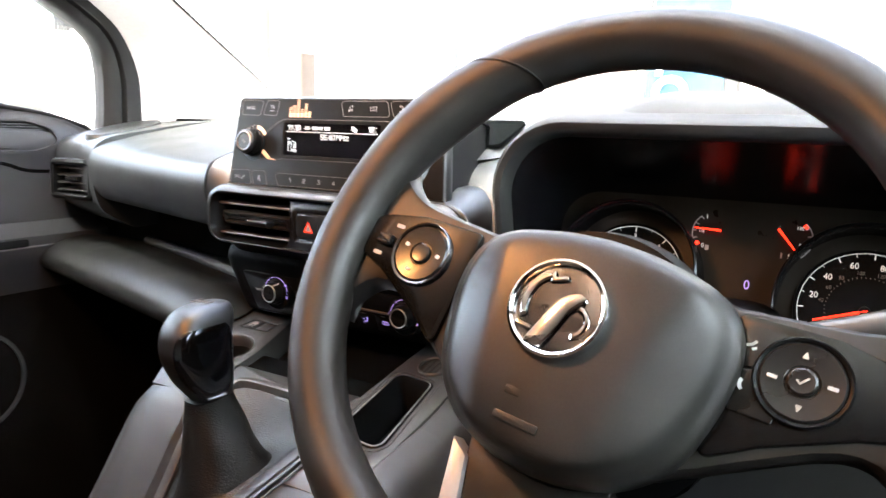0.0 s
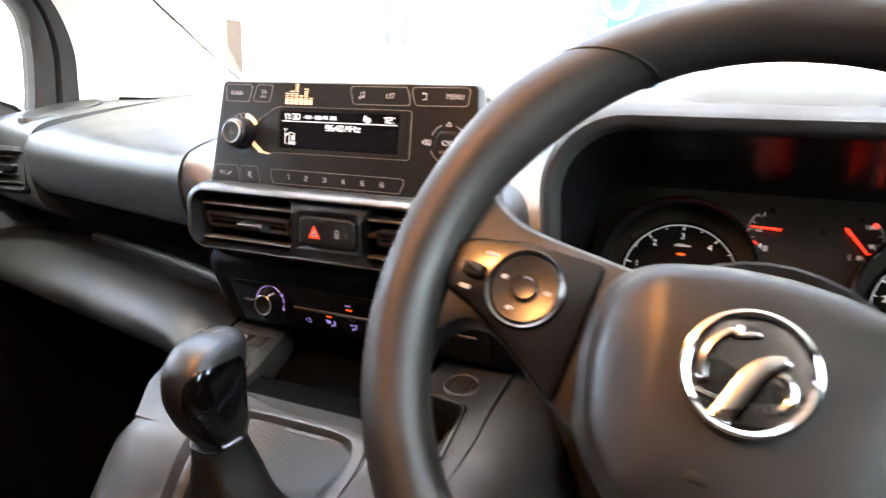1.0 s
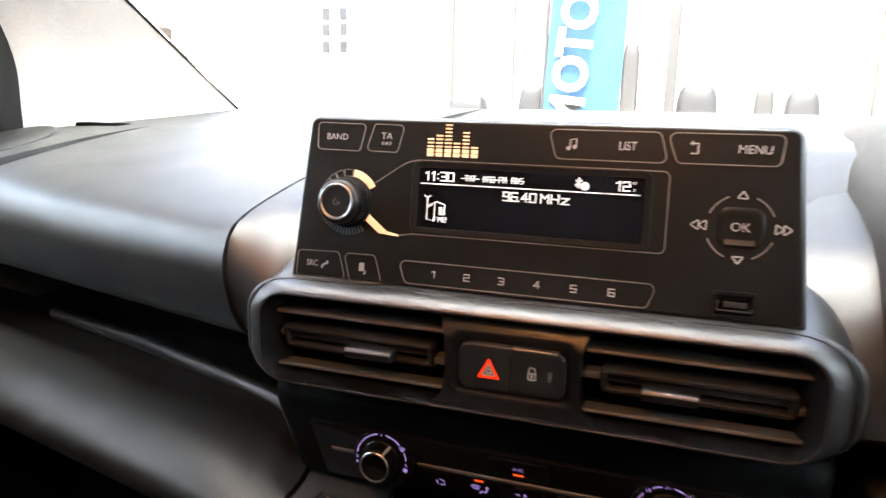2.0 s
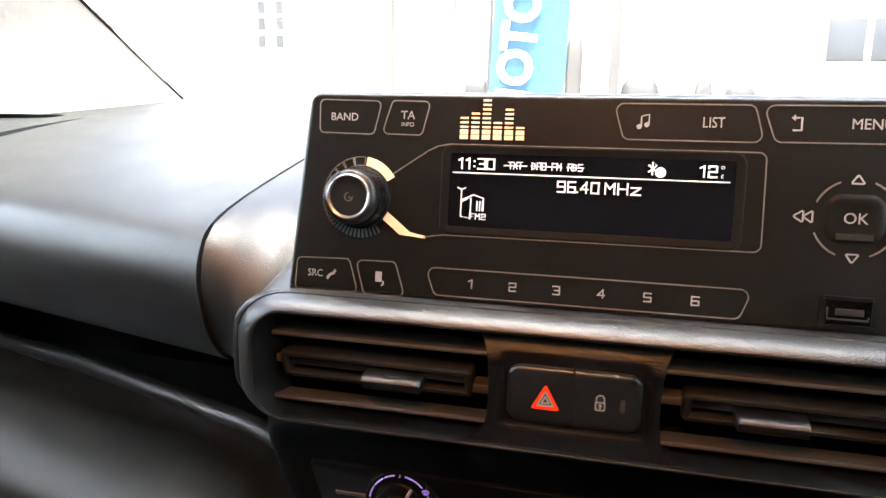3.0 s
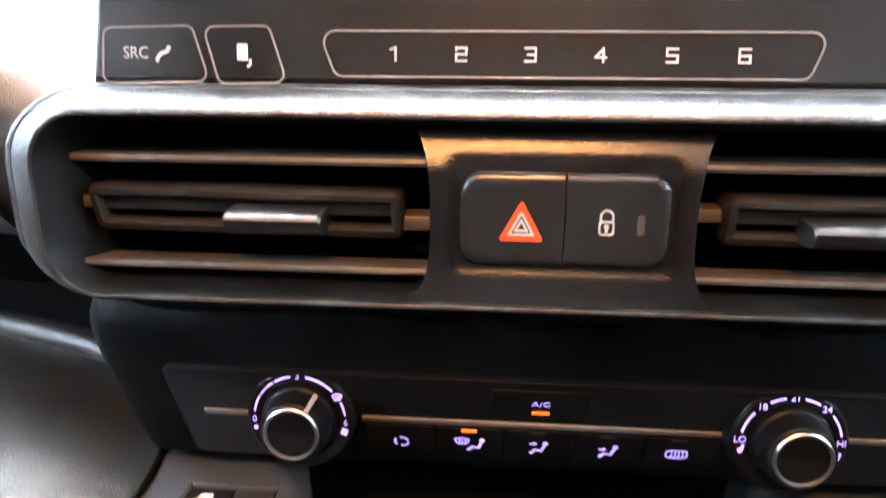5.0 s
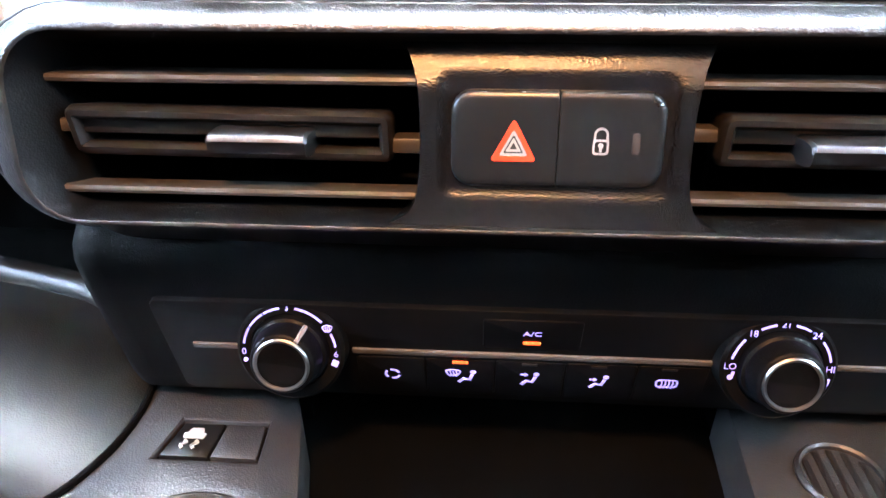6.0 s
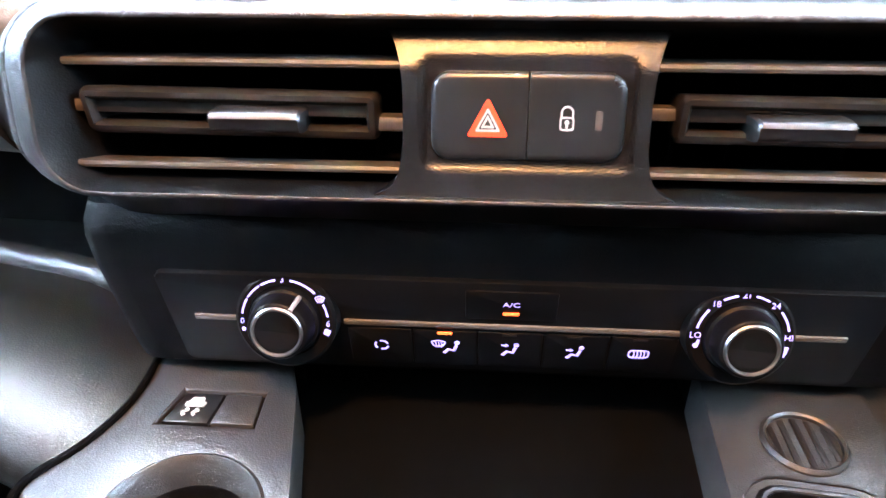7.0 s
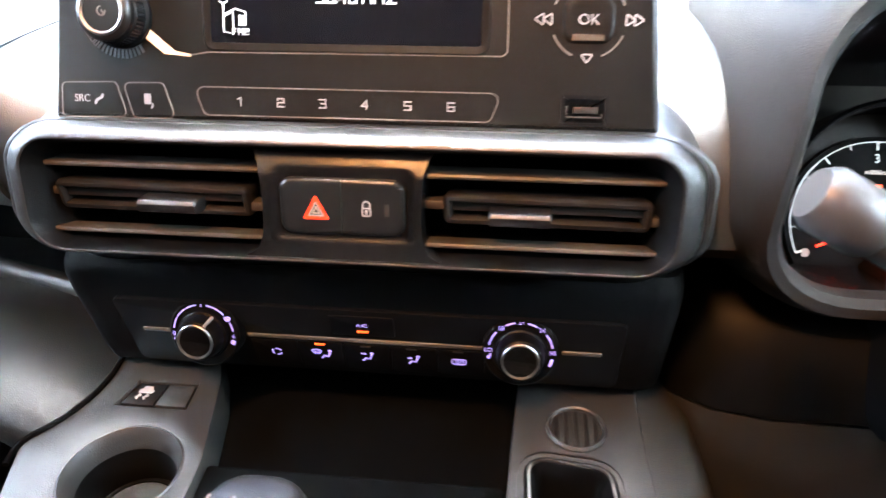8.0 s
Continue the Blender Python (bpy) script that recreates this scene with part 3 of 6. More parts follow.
outline_key([(-0.0956, -0.0447), (-0.0762, -0.0444), (-0.0812, -0.0290), (-0.1000, -0.0293)], 0.0024)
outline_key([(-0.0625, -0.0425), (0.0638, -0.0424), (0.0683, -0.0303), (-0.0672, -0.0303)], 0.0032)
L = dict(mat=M_PRINT, parent=radio, w=0.0001)
lettering("BAND", 0.0034, -0.1080, 0.0350, **L)
lettering("TA", 0.0036, -0.0782, 0.0362, **L)
lettering("INFO", 0.0018, -0.0782, 0.0322, **L)
lettering("LIST", 0.0042, 0.0490, 0.0354, squeeze=0.8, **L)
lettering("MENU", 0.0040, 0.1060, 0.0358, squeeze=0.95, **L)
lettering("SRC", 0.0033, -0.1196, -0.0366, squeeze=0.9, **L)
for k in range(6):
    squared(str(k + 1), 0.0040, -0.0465 + 0.01868 * k, -0.0364, wide=0.70, **L)
lettering("OK", 0.0042, 0.1026, -0.0002, squeeze=1.0, mat=M_PRINT, parent=radio, w=0.0009)
part("note_symbol", stroke([(0.0212, 0.0336), (0.0212, 0.0376), (0.0242, 0.0384), (0.0242, 0.0344)], 0.0006, W0, W1, False), M_PRINT, radio)
part("note_head", slab(disc(0.0204, 0.0334, 0.0010, 14), W0, W1), M_PRINT, radio)
part("note_head", slab(disc(0.0234, 0.0342, 0.0010, 14), W0, W1), M_PRINT, radio)
part("return_symbol", stroke([(0.0782, 0.0380), (0.0812, 0.0380), (0.0812, 0.0332), (0.0780, 0.0332)], 0.0008, W0, W1, False), M_PRINT, radio)
part("return_arrow", slab([Vector(p) for p in ((0.0774, 0.0380), (0.0788, 0.0368), (0.0788, 0.0392))], W0, W1), M_PRINT, radio)
part("phone_symbol", stroke([(-0.1137, -0.0388)] + arc(-0.1105, -0.0392, 0.0030, 170, 90, 6) + [(-0.1098, -0.0346)], 0.0011, W0, W1, False), M_PRINT, radio)
part("page_symbol", band(rrect(-0.0888, -0.0362, 0.0030, 0.0046, 0.0003), rrect(-0.0888, -0.0362, 0.0018, 0.0034, 0.0002), W0, W1), M_PRINT, radio)
part("page_symbol", slab(rrect(-0.0886, -0.0364, 0.0022, 0.0040, 0.0002), W0, W1), M_PRINT, radio)
part("page_tail", stroke([(-0.0866, -0.0380), (-0.0866, -0.0394), (-0.0874, -0.0402)], 0.0007, W0, W1, False), M_PRINT, radio)
# level bars above the display
for i, count in enumerate((5, 6, 9, 4, 7, 3)):
    for k in range(count):
        v = 0.0280 + 0.0019 * k if k > 1 else 0.0275 + 0.0022 * k
        part("level_bar", slab(rrect(-0.0526 + 0.00488 * i, v, 0.0036, 0.0019 if k < 2 else 0.0008, 0.0001, 1), W0, W1), M_AMBER, radio)
# display
scr = rrect(0.0004, 0.0045, 0.1168, 0.0318, 0.0014, 4)
KU, KV = -0.0988, -0.0008
fr_line = [(KU + 0.0139, KV + 0.0105), (KU + 0.0310, KV + 0.0220), (KU + 0.0352, KV + 0.0240), (-0.0585, 0.0242)] + [tuple(p) for p in arc(0.0666, 0.0212, 0.0030, 90, 0, 6)] + [tuple(p) for p in arc(0.0670, -0.0122, 0.0030, 0, -90, 6)] + [(-0.0600, -0.0156), (KU + 0.0300, KV - 0.0163)]
part("display_frame_line", stroke(fr_line, 0.0005, W0, W1, False), M_GREYLINE, radio)
part("display_bevel", rings([flat(grown(scr, 0.0040), -0.0001), flat(grown(scr, 0.0036), 0.0004), flat(grown(scr, 0.0030), 0.0006), flat(grown(scr, 0.0003), 0.00025), flat(grown(scr, -0.0002), -0.0005)], False, False), M_RADIO, radio, sharp=20)
part("display", slab(scr, -0.0015, 0.00010), M_SCREEN, radio, "black lit display")
DW = (0.0002, 0.0004)
D = dict(mat=M_LCD, parent=radio, w=0.0003)
squared("11", 0.0050, -0.0517, 0.0160, wide=0.52, pitch=0.66, **D)
squared(":", 0.0050, -0.0472, 0.0160, **D)
squared("30", 0.0050, -0.0421, 0.0160, wide=0.62, pitch=0.80, **D)
squared("96", 0.0050, -0.0074, 0.0076, wide=0.60, pitch=0.86, **D)
squared(".", 0.0050, -0.0028, 0.0076, **D)
squared("40", 0.0050, 0.0022, 0.0076, wide=0.60, pitch=0.86, **D)
squared("MHz", 0.0050, 0.0156, 0.0076, wide=0.74, pitch=1.04, **D)
squared("12", 0.0050, 0.0480, 0.0160, wide=0.60, pitch=0.80, **D)
lettering("o", 0.0020, 0.0537, 0.0180, **D)
lettering("c", 0.0020, 0.0537, 0.0145, **D)
squared("FM2", 0.0027, -0.0448, -0.0068, wide=0.66, pitch=0.95, **D)
part("display_rule", slab(rrect(0.0001, 0.0120, 0.1136, 0.00055, 0.0001, 1), *DW), M_LCD, radio)
for word, u, wd, sq in (("TXT", -0.0294, 0.0092, 0.97), ("DAB-FM", -0.0162, 0.0126, 0.73), ("RDS", -0.0042, 0.0066, 0.74)):
    squared(word, 0.0032, u, 0.0158, wide=0.50, pitch=0.655, **D)
    part("strike_line", slab(rrect(u, 0.0157, wd + 0.0008, 0.00045, 0.0001, 1), *DW), M_LCD, radio)
part("bluetooth_mark", stroke([(0.0252, 0.0150), (0.0284, 0.0178), (0.0268, 0.0192), (0.0268, 0.0138)], 0.0007, *DW, False), M_LCD, radio)
part("bluetooth_mark", stroke([(0.0252, 0.0180), (0.0284, 0.0152)], 0.0007, 0.0002, 0.00042, False), M_LCD, radio)
part("bluetooth_disc", slab(disc(0.0300, 0.0150, 0.0022, 18), *DW), M_LCD, radio)
part("set_symbol", stroke([(-0.0523, 0.0052), (-0.0523, -0.0070), (-0.0480, -0.0076), (-0.0480, 0.0012), (-0.0523, -0.0006)], 0.0006, *DW, False), M_LCD, radio)
part("set_symbol", stroke([(-0.0523, 0.0000), (-0.0470, 0.0026), (-0.0425, 0.0012), (-0.0425, -0.0044)], 0.0006, *DW, False), M_LCD, radio)
part("set_symbol", stroke([(-0.0542, 0.0056), (-0.0523, 0.0046), (-0.0504, 0.0056)], 0.0006, *DW, False), M_LCD, radio)
for k in range(3):
    part("set_symbol", slab(rrect(-0.0452 + 0.0012 * k, -0.0022, 0.0006, 0.0044, 0.0001, 1), *DW), M_LCD, radio)
# volume knob and its light ring
knob = part("volume_knob", lathe([(0.0142, 0.0), (0.0142, 0.0022), (0.0132, 0.0032), (0.0128, 0.0092), (0.0120, 0.0098), (0.0116, 0.0102), (0.0121, 0.0105), (0.0121, 0.0128)], 96, KU, KV, ribs=1, rib=0.0004, rows=(2, 3)), M_BLACK, radio)
part("knob_shoulder", lathe([(0.0121, 0.0126), (0.0120, 0.0136), (0.0112, 0.0148), (0.0100, 0.0152), (0.0098, 0.0140)], 64, KU, KV), M_BUTTON, knob, "black rounded shoulder")
part("knob_ring", lathe([(0.0100, 0.0145), (0.0099, 0.0156), (0.0093, 0.0160), (0.0084, 0.0157), (0.0082, 0.0146)], 48, KU, KV), M_DIALRING, knob, "satin chrome ring")
part("knob_cap", slab(disc(KU, KV, 0.0083, 36), 0.0140, 0.0151), M_BUTTON, knob)
part("power_symbol", stroke(arc(KU, KV, 0.0018, 100, 370, 14), 0.0006, 0.0150, 0.0153, False), M_GREYLINE, knob)
part("power_symbol", stroke([(KU, KV + 0.0002), (KU + 0.0016, KV - 0.0016)], 0.0006, 0.0150, 0.0153, False), M_GREYLINE, knob)
a, wide = 85.0, 17.0
for k in range(28):
    if a > 300:
        break
    o = arc(KU, KV, 0.0182, a, a + wide, 4) + arc(KU, KV, 0.0144, a + wide, a, 4)
    part("volume_mark", stroke(o, 0.0004, W0, W1) if k < 12 else slab(o, W0, W1), M_GREYLINE if k < 12 else M_DIMPRINT, radio)
    a += wide + 2.2 + 0.05 * k
    wide = max(3.4, wide * 0.885)


def ring_piece(r0, r1, a0, a1):
    return arc(KU, KV, r1, a0, a1, 12) + arc(KU, KV, r0, a1, a0, 12)


part("light_guide", slab(ring_piece(0.0144, 0.0184, 32, 82), W0, W1), M_AMBER, radio, "glowing amber light guide")
part("light_guide", slab([Vector((KU + p, KV + q)) for p, q in ((0.0104, -0.0090), (0.0190, -0.0158), (0.0310, -0.0168), (0.0310, -0.0158), (0.0238, -0.0145), (0.0128, -0.0058))], W0, W1), M_AMBER, radio, "glowing amber light guide")
# cursor keys
ok = rrect(0.1026, -0.0002, 0.0200, 0.0178, 0.005, 5)
part("ok_key", rings([flat(grown(ok, 0.0012), -0.0005), flat(ok, 0.0004), flat(grown(ok, -0.0015), 0.0008), flat(grown(ok, -0.0035), 0.0006)]), M_RADIO, radio)
lip_rows = [(-0.0086, 0.0004), (-0.0084, 0.0015), (-0.0058, 0.0008), (-0.0056, 0.0004)]
part("key_lip", rings([[Vector((0.1026 + e * 0.0066, p, q)) for p, q in lip_rows] for e in (-1, 1)]), M_KEYLIP, radio, "glossy raised lip of the round key")
for a in (45, 135, 225, 315):
    part("cursor_arc", stroke(arc(0.1026, -0.0002, 0.0152, a - 22, a + 22, 8), 0.0007, W0, W1, False), M_GREYLINE, radio)
def tri_line(pts):
    part("cursor_arrow", stroke(rpoly(pts, 0.0002, 1), 0.0006, W0, W1), M_PRINT, radio)
tri_line([(0.1002, 0.0134), (0.1050, 0.0134), (0.1026, 0.0168)])
tri_line([(0.1002, -0.0138), (0.1026, -0.0172), (0.1050, -0.0138)])
for d in (-1, 1):
    for k in range(2):
        u = 0.1026 + d * (0.0150 + 0.0034 * k)
        p = [(u, -0.0024), (u, 0.0024), (u + d * 0.0036, 0.0)]
        tri_line(p[::-1] if d < 0 else [p[0], p[2], p[1]])
usb = rrect(0.1030, -0.0366, 0.0196, 0.0128, 0.0012)
part("usb_frame", band(usb, grown(usb, -0.0016), -0.0004, 0.0006), M_BLACK, radio)
part("usb_slot", slab(grown(usb, -0.0016), -0.0002, 0.00015), M_VOID, radio)
part("usb_tongue", box(0.0985, 0.1085, -0.0376, -0.0350, 0.0, 0.0005, 0.0002), M_SLATDARK, radio, "dark usb contact tongue")
part("usb_edge", stroke([(0.0956, -0.0346), (0.0956, -0.0392), (0.1102, -0.0392), (0.1102, -0.0378)], 0.0007, 0.0, 0.0004, False), M_TAB, radio, "thin metal edge inside the slot")


# ---- climate panel ----
CLIM = facing(CX, 0.0425, -0.079, -25)


def plate_with_holes(outer, holes, w0, w1, edge=0.0):
    bm = bmesh.new()
    loops = []
    for pts in (outer, *holes):
        top = grown([Vector(p) for p in pts], -edge) if edge else pts
        vs = [bm.verts.new((p[0], p[1], w1)) for p in top]
        loops.append([bm.edges.new((vs[i], vs[(i + 1) % len(vs)])) for i in range(len(vs))])
    bmesh.ops.triangle_fill(bm, use_beauty=True, use_dissolve=False, edges=[e for l in loops for e in l])
    for pts in (outer, *holes):
        if edge:
            rings([flat(grown(pts, -edge), w1), flat(grown(pts, -edge * 0.3), w1 - edge * 0.3), flat(pts, w1 - edge), flat(pts, w0)], False, False, bm=bm)
        else:
            rings([flat(pts, w1), flat(pts, w0)], False, False, bm=bm)
    bmesh.ops.remove_doubles(bm, verts=bm.verts[:], dist=1e-6)
    return bm


def stack_body(which):
    """The housing below the vents that carries the climate panel, with rounded flanks."""
    prof = [(0.30, -0.036), (0.036, -0.036), (0.0315, -0.042), (0.0310, -0.048), (0.0345, -0.0585), (0.0555, -0.1035), (0.061, -0.112), (0.069, -0.116), (0.30, -0.116)]
    loops = []
    cuts = {"left": (0, 6), "middle": (5, 7), "right": (6, 12)}[which]
    for x, back in ((-0.1525, 0.070), (-0.1525, 0.026), (-0.1510, 0.012), (-0.1470, 0.004), (-0.1420, 0.0006), (-0.136, 0.0), (0.156, 0.0), (0.162, 0.0006), (0.167, 0.004), (0.171, 0.012), (0.1725, 0.026), (0.1725, 0.070))[cuts[0]:cuts[1]]:
        loops.append([Vector((x, min(0.30, y + back), z)) for y, z in prof])
    return rings(loops, which == "left", which == "right")


stack = thing("centre_stack", "black plastic centre stack housing below the vents", "trim")
part("stack_housing", stack_body("middle"), M_CHEEK, stack)
part("stack_cheek", stack_body("left"), M_CHEEK, stack)
part("stack_cheek", stack_body("right"), M_CHEEK, stack)
climate = thing("climate_panel", "black climate control panel with two dials and lit lilac symbols", "control panel", CLIM)
panel = rrect(0.0, -0.006, 0.268, 0.052, 0.004)
part("panel_face", slab(panel, -0.004, 0.0008, 0.0008), M_GLOSS, climate, "glossy black face")
for u0, u1 in ((-0.1235, -0.1055), (-0.0645, 0.0645), (0.1035, 0.1235)):
    part("trim_strip", slab(rrect((u0 + u1) / 2, -0.0036, u1 - u0, 0.0028, 0.0006), 0.0, 0.0018, 0.0006), M_STRIP, climate, "grey trim strip")
for u in (-0.0510, -0.0255, 0.0, 0.0255, 0.0510):
    part("climate_button", slab(rrect(u, -0.0175, 0.0250, 0.0215, 0.0012), 0.0, 0.0014, 0.0006), M_GLOSS, climate)
part("ac_button", slab(rrect(-0.0004, 0.0085, 0.034, 0.0155, 0.0012), 0.0, 0.0014, 0.0006), M_GLOSS, climate)
lettering("A/C", 0.0024, -0.0004, 0.0094, 0.0015, M_LILAC, climate, squeeze=1.15)
part("led", slab(rrect(-0.0004, 0.0046, 0.0062, 0.0013, 0.0005), 0.0012, 0.0018), M_ORANGE_LED, climate, "glowing orange light")
part("led", slab(rrect(-0.0254, -0.0080, 0.0058, 0.0013, 0.0005), 0.0012, 0.0018), M_ORANGE_LED, climate, "glowing orange light")
for u in (-0.0004, 0.0245, 0.0493):
    part("unlit_led", slab(rrect(u, -0.0080, 0.0056, 0.0011, 0.0004), 0.0012, 0.0017), M_TRIM, climate)
S0, S1 = 0.0012, 0.0016


def seat_symbol(u, v, down, up):
    """A seated figure with an arrow where the air goes."""
    part("seat_symbol", slab(disc(u + 0.0025, v + 0.0030, 0.0011, 14), S0, S1), M_LILAC, climate)
    part("seat_symbol", stroke([(u + 0.0022, v + 0.0014), (u + 0.0012, v - 0.0018), (u - 0.0010, v - 0.0012), (u - 0.0028, v - 0.0036)], 0.0013, S0, S1, False), M_LILAC, climate)
    if up or down:
        a = 0.0026 if down else 0.0014
        part("arrow_symbol", stroke([(u - 0.0034, v + a), (u - 0.0018, v + a)], 0.0007, S0, S1, False), M_LILAC, climate)
        part("arrow_symbol", slab([Vector(p) for p in ((u - 0.0019, v + a - 0.0011), (u - 0.0004, v + a), (u - 0.0019, v + a + 0.0011))], S0, S1), M_LILAC, climate)


def front_screen(u, v, parent=None, k=1.0, w=None):
    """A windscreen outline with rising air, wide at the top."""
    a, b = w or (S0, S1)
    pts = [(u + p * k, v + q * k) for p, q in ((-0.0017, -0.0014), (0.0017, -0.0014), (0.0029, 0.0012), (0.0, 0.0020), (-0.0029, 0.0012))]
    part("windscreen_symbol", stroke(rpoly(pts, 0.0005 * k, 2), 0.0006 * k, a, b), M_LILAC, parent or climate)
    for d in (-0.0011, 0.0, 0.0011):
        part("windscreen_symbol", stroke([(u + d * k, v - 0.0022 * k), (u + (d + 0.0003) * k, v - 0.0006 * k), (u + d * k, v + 0.0009 * k)], 0.0005 * k, a, b, False), M_LILAC, parent or climate)


def rear_screen(u, v, k):
    part("heated_glass_symbol", stroke(rrect(u, v, 0.0068 * k, 0.0038 * k, 0.0012 * k, 4), 0.0006 * k, S0, S1), M_LILAC, climate)
    for d in (-0.0018, -0.0006, 0.0006, 0.0018):
        part("heated_glass_symbol", stroke([(u + d * k, v - 0.0026 * k), (u + (d + 0.0003) * k, v), (u + d * k, v + 0.0014 * k)], 0.0005 * k, S0, S1, False), M_LILAC, climate)


for a in (20, 140, 260):
    part("recirculation_symbol", stroke(arc(-0.0507, -0.0168, 0.0026, a, a + 85, 6), 0.0009, S0, S1, False), M_LILAC, climate)
front_screen(-0.0281, -0.0147)
seat_symbol(-0.0232, -0.0168, False, False)
seat_symbol(0.0, -0.0168, True, False)
seat_symbol(0.0252, -0.0170, False, True)
rear_screen(0.0498, -0.0164, 1.1)


def dial(x, words, arcs, pointer):
    """One rotary control: base ring with printed scale, fluted skirt, chrome ring, flat cap."""
    d = thing("rotary_dial", "black rotary climate dial with chrome ring and lit lilac scale", "dial", facing(x, 0.0335, -0.0790, 2), "climate dials")
    base = part("dial_base", lathe([(0.0192, -0.025), (0.0192, -0.0012), (0.0180, 0.0), (0.0142, 0.0002), (0.0140, -0.001)], 56), M_GLOSS, d)
    grip = part("dial_grip", lathe([(0.0138, -0.001), (0.0132, 0.0022), (0.0122, 0.0030), (0.0112, 0.0094), (0.0106, 0.0103), (0.0094, 0.0108)], 64), M_BLACK, d)
    part("dial_ring", lathe([(0.0096, 0.0102), (0.0097, 0.0110), (0.0091, 0.0116), (0.0083, 0.0113), (0.0082, 0.0102)], 48), M_DIALRING, grip, "satin chrome ring")
    part("dial_cap", slab(disc(0, 0, 0.0084, 36), 0.0096, 0.0108), M_BUTTON, grip)
    r = 0.0163
    for a0, a1 in arcs:
        part("scale_arc", stroke(arc(0, 0, r, a0, a1, 8), 0.0007, 0.0, 0.0005, False), M_LILAC, base)
    for a, word in words:
        lettering(word, 0.0023, r * math.cos(radians(a)), r * math.sin(radians(a)), 0.0003, M_LILAC, base)
    if pointer is not None:
        c, s = math.cos(radians(pointer)), math.sin(radians(pointer))
        part("pointer", sweep([(c * 0.0099, s * 0.0099, 0.0107), (c * 0.0113, s * 0.0113, 0.0082), (c * 0.0126, s * 0.0126, 0.0030)], 0.0009, 8), M_PRINT, grip, "white pointer line")
    return base


def dial_dot(base, a, size):
    part("dial_symbol", slab(disc(0.0163 * math.cos(radians(a)), 0.0163 * math.sin(radians(a)), size, 14), 0.0, 0.0005), M_LILAC, base)


left = dial(-0.0735, ((91, "3"), (182, "0"), (-2, "6")), ((100, 121), (124, 146), (149, 171), (44, 81), (8, 26)), 58)
front_screen(0.0163 * math.cos(radians(34)), 0.0163 * math.sin(radians(34)), left, 0.62, (0.0, 0.0005))
for a in (0, 90, 180, 270):
    part("fan_symbol", slab(disc(0.0163 * math.cos(radians(-14)) + 0.0008 * math.cos(radians(a + 20)), 0.0163 * math.sin(radians(-14)) + 0.0008 * math.sin(radians(a + 20)), 0.0007, 10), 0.0, 0.0005), M_LILAC, left)
dial_dot(left, 193, 0.0008)
right = dial(0.0928, ((90, "21"), (129, "18"), (51, "24"), (178, "LO"), (2, "HI")), ((101, 119), (140, 168), (61, 79), (12, 40)), None)
dial_dot(right, 192, 0.0009)
part("thermometer_symbol", stroke([(-0.0155, -0.0036), (-0.0150, -0.0012)], 0.0009, 0.0, 0.0005, False), M_LILAC, right)
part("hot_symbol", stroke(arc(0, 0, 0.0163, -24, -10, 4), 0.0014, 0.0, 0.0005, False), M_LILAC, right)

# ---- console ----
M_PODPRINT = material("pale_key_print", (0.34, 0.335, 0.33), 0.5)
CON = facing(0.0, 0.0, -0.134, 77.6)
console = thing("centre_console", "grey plastic centre console with cup holder, switch and phone tray", "console")


def on_console(name, bm, mat, label=""):
    ob = part(name, bm, mat, console, label)
    ob.matrix_basis = CON
    return ob


CUPU, CUPV = -0.1035, -0.0100
cup = disc(CUPU, CUPV, 0.0290, 40)
left_horn = rpoly([(-0.166, 0.002), (-0.150, -0.048), (-0.122, -0.090), (-0.062, -0.090), (-0.066, 0.0), (-0.078, 0.058), (-0.088, 0.085), (-0.146, 0.085), (-0.1435, 0.058), (-0.1455, 0.039), (-0.153, 0.020)], [0.012, 0.01, 0.002, 0.002, 0.02, 0.01, 0.002, 0.002, 0.03, 0.03, 0.03], 5)
sw_hole = [Vector(p) for p in ((-0.1305, 0.0350), (-0.0895, 0.0350), (-0.0905, 0.0545), (-0.1255, 0.0545))]
on_console("cup_deck", plate_with_holes(left_horn, [cup[::-1], sw_hole[::-1]], -0.05, 0.0, 0.0016), M_CONSOLE, "grey deck with cup holder opening")
tray = rpoly([(0.1030, -0.0800), (0.1470, -0.0860), (0.1375, 0.0120), (0.1010, 0.0160)], 0.007, 4)
right_horn = rpoly([(0.084, -0.150), (0.158, -0.150), (0.162, -0.02), (0.159, 0.04), (0.160, 0.085), (0.094, 0.085), (0.090, 0.02)], [0.002, 0.012, 0.02, 0.02, 0.002, 0.002, 0.02], 4)
on_console("tray_deck", plate_with_holes(right_horn, [tray[::-1]], -0.05, 0.0, 0.0016), M_CONSOLE, "grey deck with phone tray opening")
on_console("niche_sill", slab(rpoly([(-0.064, -0.062), (0.084, -0.062), (0.088, -0.026), (-0.067, -0.026)], 0.003), -0.03, -0.0015, 0.004), M_CONSOLE, "grey sill in front of the niche")
# Niche step, floor and walls are near-black: the deep shade is painted on.
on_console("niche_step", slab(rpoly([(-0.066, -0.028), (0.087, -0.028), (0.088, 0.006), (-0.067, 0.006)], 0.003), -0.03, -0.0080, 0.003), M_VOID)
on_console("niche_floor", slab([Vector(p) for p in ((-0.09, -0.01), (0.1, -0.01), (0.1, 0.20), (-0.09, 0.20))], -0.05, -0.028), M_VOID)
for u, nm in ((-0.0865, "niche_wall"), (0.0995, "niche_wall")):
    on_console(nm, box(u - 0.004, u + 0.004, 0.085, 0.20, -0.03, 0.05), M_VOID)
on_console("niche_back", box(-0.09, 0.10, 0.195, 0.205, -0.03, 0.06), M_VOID)
